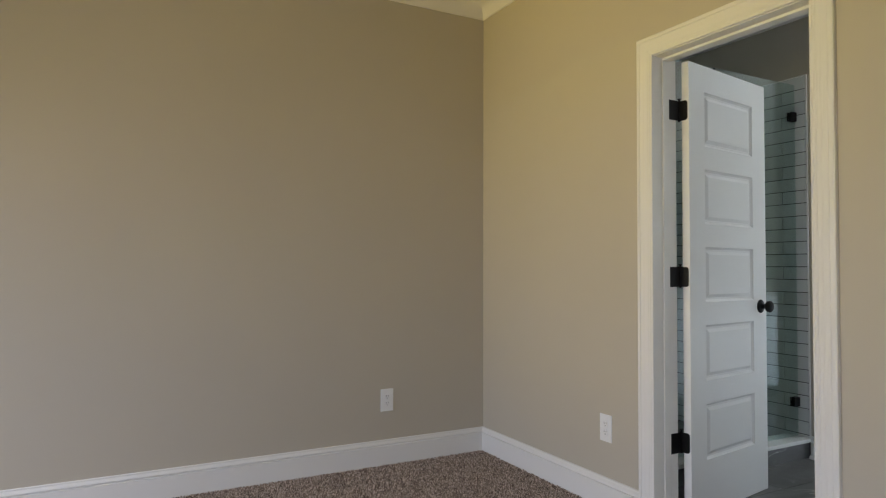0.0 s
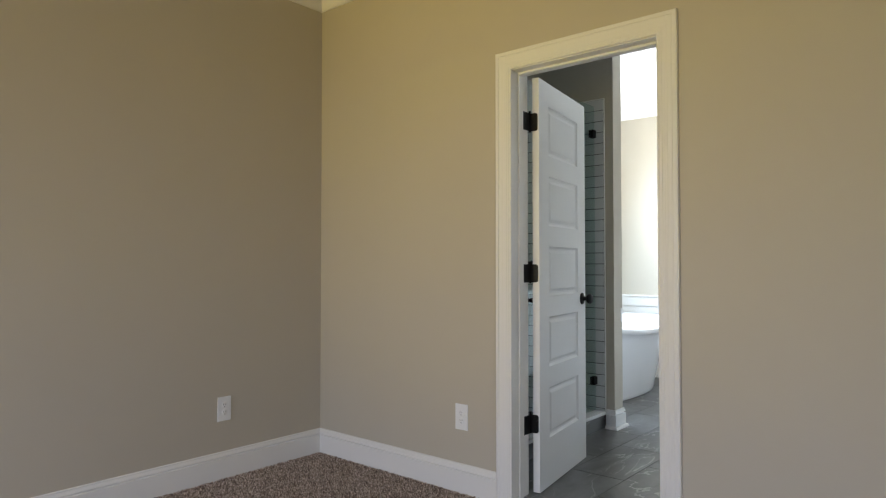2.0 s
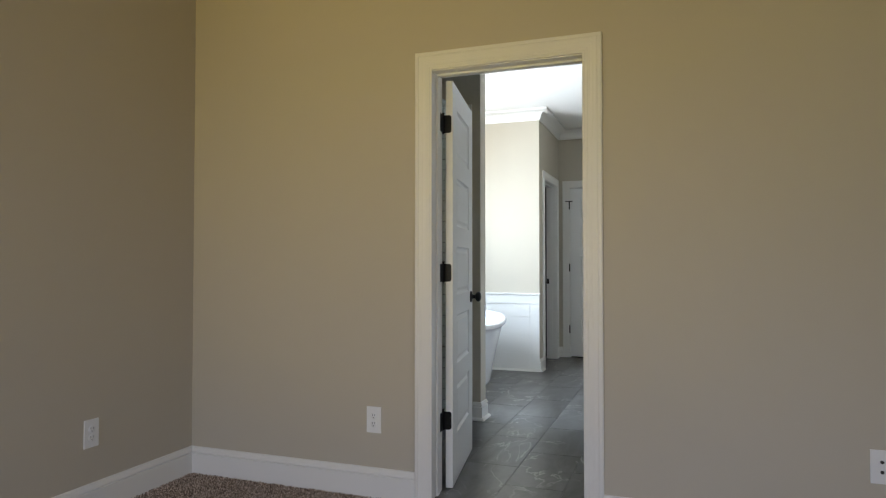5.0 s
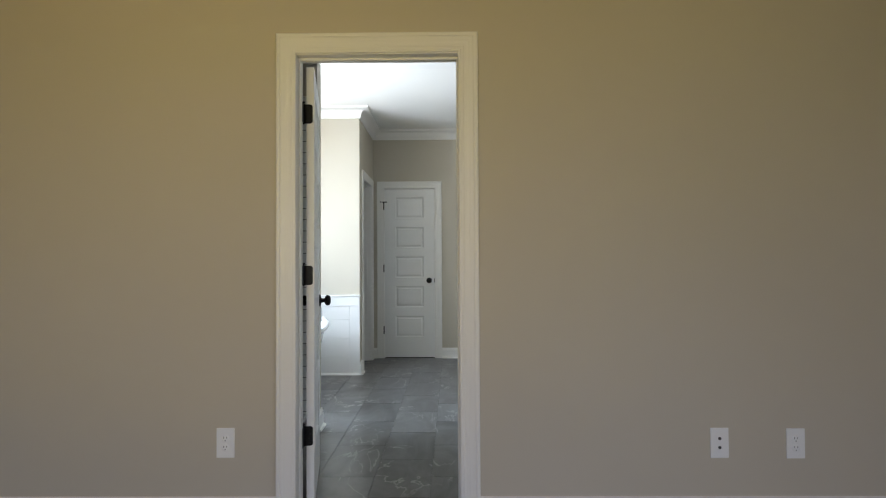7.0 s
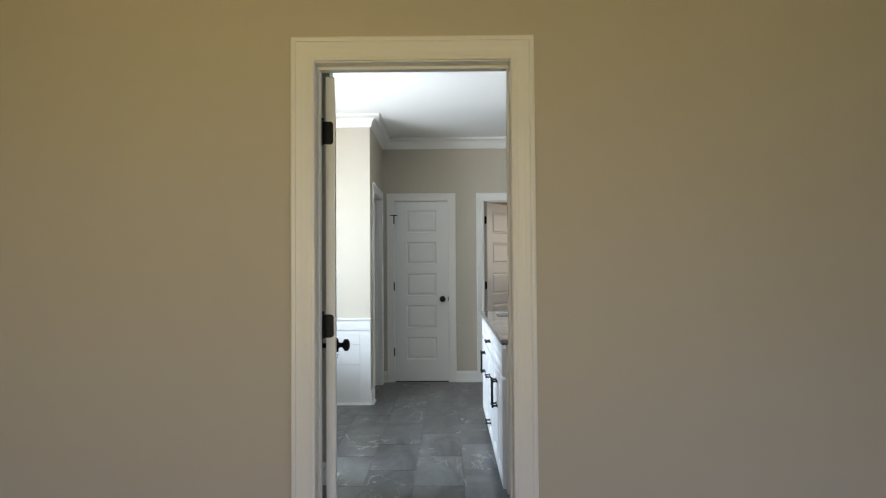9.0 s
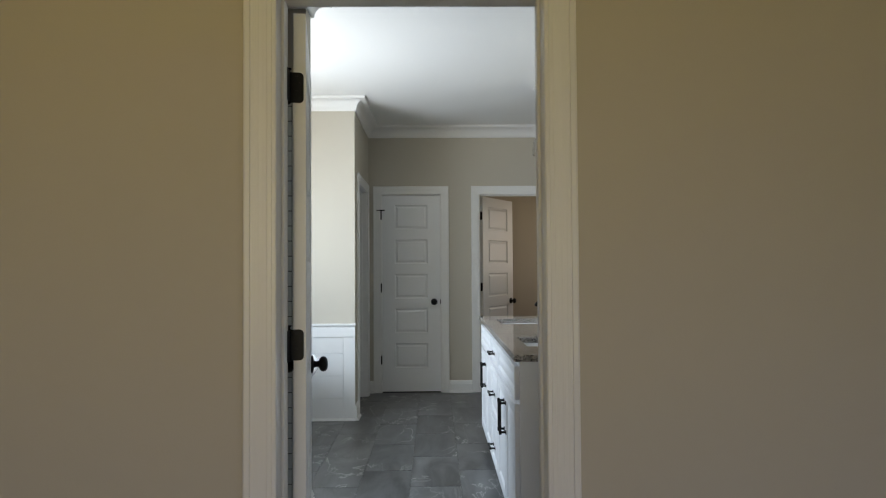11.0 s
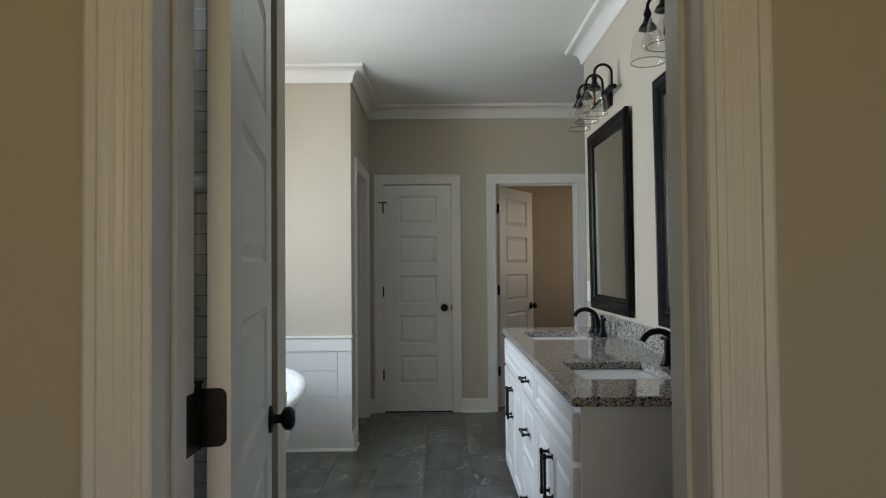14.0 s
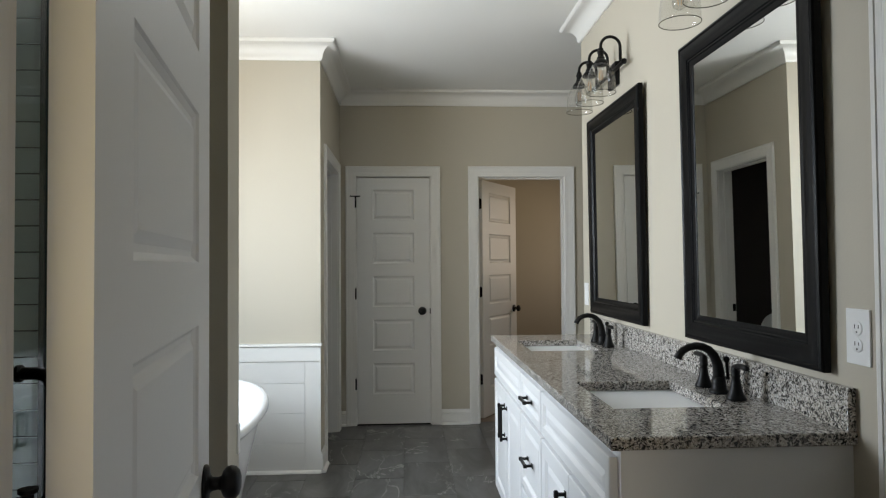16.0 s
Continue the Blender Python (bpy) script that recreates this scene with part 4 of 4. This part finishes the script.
# ---- mirrors ----
MP = [(0.0, 0.0), (0.0, 0.018), (-0.003, 0.023), (-0.010, 0.0255), (-0.0155, 0.0225), (-0.026, 0.0245), (-0.046, 0.0225), (-0.058, 0.0195), (-0.062, 0.016), (-0.067, 0.0175), (-0.071, 0.0135), (-0.082, 0.0115), (-0.087, 0.008), (-0.087, 0.0)]
for y0, y1 in ((1.146, 1.918), (2.346, 3.130)):
    mr = thing("mirror", Matrix.Identity(4), "tall mirror in a wide black moulded frame", "mirror", "mirrors above the vanity")
    z0, z1 = 1.036, 2.084
    base = Vector((XV - 0.006, (y0 + y1) / 2, z0))
    # hung with the top and the far side a little off the wall
    mr.matrix_basis = Matrix.Translation(base + Vector((-0.004, 0, 0))) @ Euler((0, radians(-0.5), radians(0.3))).to_matrix().to_4x4() @ Matrix.Translation(-base)
    fm = face_matrix("x", XV - 0.006, -1)
    part("mirror_frame", sweep([(y0, z0), (y0, z1), (y1, z1), (y1, z0)], MP, True, fm), M_FRAME, mr, "black moulded frame", angle=25)
    part("mirror_glass", boxes((XV - 0.0130, XV - 0.0090, y0 + 0.083, y1 - 0.083, z0 + 0.083, z1 - 0.083)), M_MIRROR, mr, "silvered mirror glass")
    part("backing", boxes((XV - 0.0075, XV - 0.0005, y0 + 0.02, y1 - 0.02, z0 + 0.02, z1 - 0.02)), M_SLOT, mr)


# ---- sconces ----
def bulb(parent, x, y, z):
    bm = bmesh.new()
    lathe(bm, [(0.0, -0.086), (0.010, -0.084), (0.021, -0.075), (0.0255, -0.062), (0.024, -0.048), (0.017, -0.030), (0.0125, -0.018), (0.012, 0.0)], pose(x, y, z), 18)
    b = part("bulb", bm, M_SHADE, parent, "clear filament bulb", smooth=True)
    b.visible_shadow = False
    bm = bmesh.new()
    for k in range(4):
        a = k * math.pi / 2 + 0.4
        tube(bm, [(x + 0.004 * math.cos(a), y + 0.004 * math.sin(a), z - 0.022), (x + 0.010 * math.cos(a), y + 0.010 * math.sin(a), z - 0.045), (x + 0.006 * math.cos(a), y + 0.006 * math.sin(a), z - 0.068)], 0.0011, 6)
    part("filament", bm, M_FILAMENT, b, "amber filament")


def sconce(y):
    s = thing("wall_sconce", pose(XV, y, 2.230), "three-light dark bronze vanity sconce with clear seeded glass shades", "wall lamp", "sconces above the mirrors")
    part("backplate", boxes((-0.022, -0.0005, -0.066, 0.066, -0.058, 0.058), bevel=0.006), M_BLACK, s)
    bm = bmesh.new()
    tube(bm, [(-0.040, -0.235, 0), (-0.040, 0.235, 0)], 0.0095, 14)
    tube(bm, [(-0.018, 0, 0), (-0.040, 0, 0)], 0.010, 12)
    for q in (-1, 1):
        lathe(bm, [(0, 0), (0.0125, 0), (0.014, 0.004), (0.0125, 0.010), (0, 0.013)], pose(-0.040, q * 0.235, 0, -90 * q), 14)
    part("bar", bm, M_BLACK, s, angle=40)
    for dy in (-0.19, 0.0, 0.19):
        bm = bmesh.new()
        cx, r = -0.086, 0.046
        pts = [(-0.040, dy, 0.0), (-0.040, dy, 0.05), (-0.040, dy, 0.082)] + [(cx + r * math.cos(radians(a)), dy, 0.084 + r * math.sin(radians(a))) for a in range(10, 181, 17)] + [(cx - r, dy, 0.078), (cx - r, dy, 0.066)]
        tube(bm, pts, 0.0072, 12)
        part("arm", bm, M_BLACK, s, smooth=True)
        bm = bmesh.new()
        lathe(bm, [(0, 0.062), (0.012, 0.062), (0.013, 0.050), (0.016, 0.048), (0.016, 0.041), (0.013, 0.039), (0.014, 0.022), (0.018, 0.020), (0.018, 0.012), (0.024, 0.006), (0.033, -0.006), (0.035, -0.016), (0.030, -0.018), (0.0, -0.018)], pose(cx - r, dy, 0.012), 22)
        part("socket", bm, M_BLACK, s, "turned dark socket cup", angle=40)
        bm = bmesh.new()
        lathe_open(bm, [(0.029, -0.010), (0.040, -0.018), (0.051, -0.036), (0.0595, -0.062), (0.0640, -0.090), (0.0660, -0.118), (0.0665, -0.144)], 0.0022, pose(cx - r, dy, 0.012), 36)
        sh = part("shade", bm, M_SHADE, s, "clear seeded glass bell shade", smooth=True)
        sh.visible_shadow = False
        bm = bmesh.new()
        ring = [(cx - r + 0.0668 * math.cos(a), dy + 0.0668 * math.sin(a), 0.012 - 0.1465) for a in [2 * math.pi * k / 36 for k in range(37)]]
        tube(bm, ring, 0.0014, 6)
        lip = part("lip", bm, M_LIP, sh, "thick dark-looking glass lip", smooth=True)
        lip.visible_shadow = False
        bulb(sh, cx - r, dy, -0.006)
    return s


def lathe_open(bm, profile, t, m, segs):
    """A blown shell open at both ends, with a rounded lip of thickness t at its mouth."""
    lip_r, lip_z = profile[-1]
    loop = list(profile) + [(lip_r + 0.4 * t, lip_z - 0.5 * t), (lip_r, lip_z - t), (lip_r - 0.6 * t, lip_z - 0.5 * t), (lip_r - 0.2 * t, lip_z)]
    rings = [[bm.verts.new(m @ Vector((r * math.cos(2 * math.pi * i / segs), r * math.sin(2 * math.pi * i / segs), z))) for i in range(segs)] for r, z in loop]
    for a, b in zip(rings, rings[1:]):
        for i in range(segs):
            j = (i + 1) % segs
            bm.faces.new((a[i], a[j], b[j], b[i]))


sconce(1.502)
sconce(2.755)


# ---- outlets and switch plates ----
def wall_plate(name, m, label, kind, cat="outlet"):
    """Cover plate in its own x-z plane, facing -y."""
    o = thing(name, m, label, cat)
    part("cover", boxes((-0.0390, 0.0390, -0.0055, -0.0002, -0.0640, 0.0640), bevel=0.002), M_PLATE, o)
    if kind == "duplex":
        for z in (-0.0195, 0.0195):
            bm = bmesh.new()
            lathe(bm, [(0, 0), (0.0165, 0), (0.0165, 0.0018), (0.0155, 0.0024), (0, 0.0024)], pose(0, -0.0052, z, 90), 24)
            r = part("receptacle", bm, M_PLATE, o, angle=40)
            for x, hgt in ((-0.0062, 0.0045), (0.0062, 0.0038)):
                part("slot", boxes((x - 0.0011, x + 0.0011, -0.0081, -0.0075, z + 0.002 - hgt + 0.002, z + 0.002 + hgt + 0.002)), M_SLOT, r)
            bm = bmesh.new()
            lathe(bm, [(0, 0), (0.0024, 0), (0.0024, 0.0006), (0, 0.0006)], pose(0, -0.0075, z - 0.0085, 90), 10)
            part("ground_hole", bm, M_SLOT, r)
        bm = bmesh.new()
        lathe(bm, [(0, 0), (0.003, 0), (0.0025, 0.001), (0, 0.001)], pose(0, -0.0054, 0, 90), 10)
        part("screw", bm, M_PLATE, o)
    elif kind == "coax":
        for z in (-0.019, 0.019):
            bm = bmesh.new()
            lathe(bm, [(0, 0), (0.0065, 0), (0.0065, 0.003), (0.0045, 0.0035), (0.0045, 0.008), (0, 0.008)], pose(0, -0.0054, z, 90), 14)
            part("jack", bm, M_SLOT, o, "dark cable jack")
    else:
        part("rocker", boxes((-0.0165, 0.0165, -0.0085, -0.005, -0.033, 0.033), bevel=0.001), M_PLATE, o)
    return o


wall_plate("outlet", pose(-0.226, Y0, 0.352), "white duplex outlet on the greige wall", "duplex")
wall_plate("cable_outlet", pose(1.898, Y0, 0.348), "white cable outlet plate with two dark jacks", "coax")
wall_plate("outlet", pose(2.222, Y0, 0.345), "white duplex outlet beside the cable plate", "duplex")
wall_plate("outlet", pose(XW, -0.652, 0.346, 0, 0, 90), "white duplex outlet low on the side wall", "duplex")
wall_plate("outlet", pose(XV, 1.055, 1.133, 0, 0, -90), "white duplex outlet above the granite splash", "duplex")
wall_plate("light_switch", pose(XV, 3.315, 1.130, 0, 0, -90), "white rocker switch beside the far mirror", "rocker", "switch")
end_plate = thing("junction_cover", Matrix.Identity(4), "small white cover strip on the end of the shower wall", "cover plate")
part("cover", boxes((XP + 0.0003, XP + 0.006, YP1 - 0.028, YP1 - 0.004, 0.722, 0.815), bevel=0.0015), M_PLATE, end_plate)

# ---- toilet glimpsed in the dark closet ----
wc = thing("toilet", pose(-0.60, 4.440, 0.0, 0, 0, -90), "white toilet with its lid raised in the dark closet", "toilet")
part("bowl", loft([ring_pts(0, 0, 0.13, 0.11, 0.0, 32), ring_pts(0, 0, 0.12, 0.10, 0.12, 32), ring_pts(0.06, 0, 0.17, 0.14, 0.26, 32), ring_pts(0.10, 0, 0.235, 0.18, 0.385, 32), ring_pts(0.10, 0, 0.19, 0.135, 0.386, 32), ring_pts(0.08, 0, 0.10, 0.08, 0.22, 32)]), M_SINK, wc, smooth=False, angle=50)
part("seat", loft([ring_pts(0.10, 0, 0.238, 0.184, 0.388, 32), ring_pts(0.10, 0, 0.240, 0.186, 0.398, 32), ring_pts(0.10, 0, 0.232, 0.178, 0.406, 32), ring_pts(0.10, 0, 0.165, 0.115, 0.406, 32), ring_pts(0.10, 0, 0.160, 0.110, 0.388, 32)], False, False), M_SINK, wc, angle=50)
lid = loft([ring_pts(0.10, 0, 0.225, 0.185, 0.408, 32), ring_pts(0.10, 0, 0.227, 0.187, 0.420, 32), ring_pts(0.10, 0, 0.220, 0.18, 0.430, 32)])
lid.transform(Matrix.Translation((-0.135, 0, 0.415)) @ Matrix.Rotation(radians(-100), 4, "Y") @ Matrix.Translation((0.135, 0, -0.415)))
part("lid", lid, M_SINK, wc, "raised lid leaning on the tank", angle=50)
part("tank", boxes((-0.485, -0.26, -0.21, 0.21, 0.36, 0.74), bevel=0.012), M_SINK, wc)

# thin liner whose charcoal colour stands in for the unlit closet's darkness
M_WC_DIM = paint("dim_closet_charcoal", (0.046, 0.041, 0.038), 0.6, 160, 0.12, 0.05)
structure("wc_dim_liner", boxes((XW, XB - 0.115, YF - 0.012, YF - 0.0005, 0.0, ZC - 0.1), (XW + 0.0005, XW + 0.012, YB + 0.115, YF - 0.0125, 0.0, ZC - 0.1)), M_WC_DIM, "charcoal liner standing in for the dimness of the toilet closet", "wall")

# ---- carpet pile near the corner ----
rng = np.random.default_rng(4)


def tufts(name, x0, x1, y0, y1, per_m2, z):
    n = int((x1 - x0) * (y1 - y0) * per_m2)
    px, py = rng.uniform(x0, x1, n), rng.uniform(y0, y1, n)
    h = rng.uniform(0.009, 0.016, n)
    a = rng.uniform(0, 6.283, n)
    r = rng.uniform(0.0022, 0.0038, n)
    lx, ly = rng.normal(0, 0.004, n), rng.normal(0, 0.004, n)
    verts = np.empty((n, 6, 3))
    for k in range(3):
        verts[:, k, 0] = px + r * np.cos(a + k * 2.0944)
        verts[:, k, 1] = py + r * np.sin(a + k * 2.0944)
        verts[:, k, 2] = z - 0.014
        verts[:, k + 3, 0] = px + lx + 0.75 * r * np.cos(a + k * 2.0944 + 0.5)
        verts[:, k + 3, 1] = py + ly + 0.75 * r * np.sin(a + k * 2.0944 + 0.5)
        verts[:, k + 3, 2] = z - 0.014 + h
    base = (np.arange(n) * 6)[:, None]
    faces = np.concatenate([base + np.array([q]) for q in ((0, 1, 4), (0, 4, 3), (1, 2, 5), (1, 5, 4), (2, 0, 3), (2, 3, 5), (3, 4, 5))])
    me = bpy.data.meshes.new(name)
    me.from_pydata(verts.reshape(-1, 3).tolist(), [], faces.tolist())
    me.materials.append(M_TUFT)
    return tagged(new(name, me), "brown and beige speckled carpet pile by the wall", "carpet pile", "", "stuff")


tufts("carpet_pile", XW + 0.016, 0.60, -1.95, -0.017, 40000, ZK)
tufts("carpet_pile", 0.10, 0.80, -0.017, 0.034, 40000, ZK)

# ---- floor tiles ----
shared = {}


def tile_mesh(key, sx, sy, t, material, bev):
    if key not in shared:
        bm = bmesh.new()
        a, b = sx / 2, sy / 2
        lo = [bm.verts.new(p) for p in ((-a, -b, -t), (a, -b, -t), (a, b, -t), (-a, b, -t))]
        mi = [bm.verts.new(p) for p in ((-a, -b, -bev), (a, -b, -bev), (a, b, -bev), (-a, b, -bev))]
        hi = [bm.verts.new(p) for p in ((-a + bev, -b + bev, 0), (a - bev, -b + bev, 0), (a - bev, b - bev, 0), (-a + bev, b - bev, 0))]
        for r, s in ((lo, mi), (mi, hi)):
            for k in range(4):
                bm.faces.new((r[k], r[(k + 1) % 4], s[(k + 1) % 4], s[k]))
        bm.faces.new(hi)
        shared[key] = finish("tile", bm, material)
    return shared[key]


for k in range(-5, 9):
    x0, x1 = 0.045 + 0.3 * k, 0.345 + 0.3 * k
    cx0, cx1 = max(x0, XW), min(x1, 2.6)
    for n in range(-1, 9):
        y0 = 0.025 + 0.6 * n + (0.3 if k % 2 else 0.0)
        cy0, cy1 = max(y0, 0.036), min(y0 + 0.6, YF + 0.05)
        if cx1 - cx0 < 0.02 or cy1 - cy0 < 0.02:
            continue
        if cx1 < -0.31 and cy1 < YP0 or cx0 > XV + 0.12 and cy1 < YV:
            continue
        sx, sy = round(cx1 - cx0 - 0.0024, 4), round(cy1 - cy0 - 0.0024, 4)
        ob = new("tile", tile_mesh(("f", sx, sy), sx, sy, 0.006, M_STONE, 0.0008))
        ob.location = ((cx0 + cx1) / 2, (cy0 + cy1) / 2, rng.uniform(-0.0002, 0.0004))
        ob.parent = floor_bath

# ---- shower wall tiles ----
bed_end, bed_side = bpy.data.objects["tile_bed"], bpy.data.objects["tile_bed.001"]
TW, TH = 0.3048, 0.0762


def wall_tiles(parent, u0, u1, place):
    rows = int((ZT - 0.02) / TH) + 1
    for j in range(rows):
        z0, z1 = max(0.02, ZT - (j + 1) * TH), ZT - j * TH
        if z1 - z0 < 0.012:
            continue
        n0 = -2
        for i in range(n0, 8):
            a = u1 - (i + 1) * TW + (TW / 2 if j % 2 else 0)
            b = a + TW
            a, b = max(a, u0), min(b, u1)
            if b - a < 0.01:
                continue
            sx, sy = round(b - a - 0.0042, 4), round(z1 - z0 - 0.0042, 4)
            ob = new("tile", tile_mesh(("w", sx, sy), sx, sy, 0.006, M_SUBWAY, 0.0012))
            ob.matrix_basis = place((a + b) / 2, (z0 + z1) / 2)
            ob.parent = parent


wall_tiles(bed_end, XW + 0.010, -0.224, lambda u, z: pose(u, YP0 - 0.0095, z, 90 + rng.uniform(-0.25, 0.25), 0, rng.uniform(-0.15, 0.15)))
wall_tiles(bed_side, Y1 + 0.002, YP0 - 0.011, lambda u, z: Matrix(((0, 0, 1, XW + 0.0095), (1, 0, 0, u), (0, 1, 0, z), (0, 0, 0, 1))))
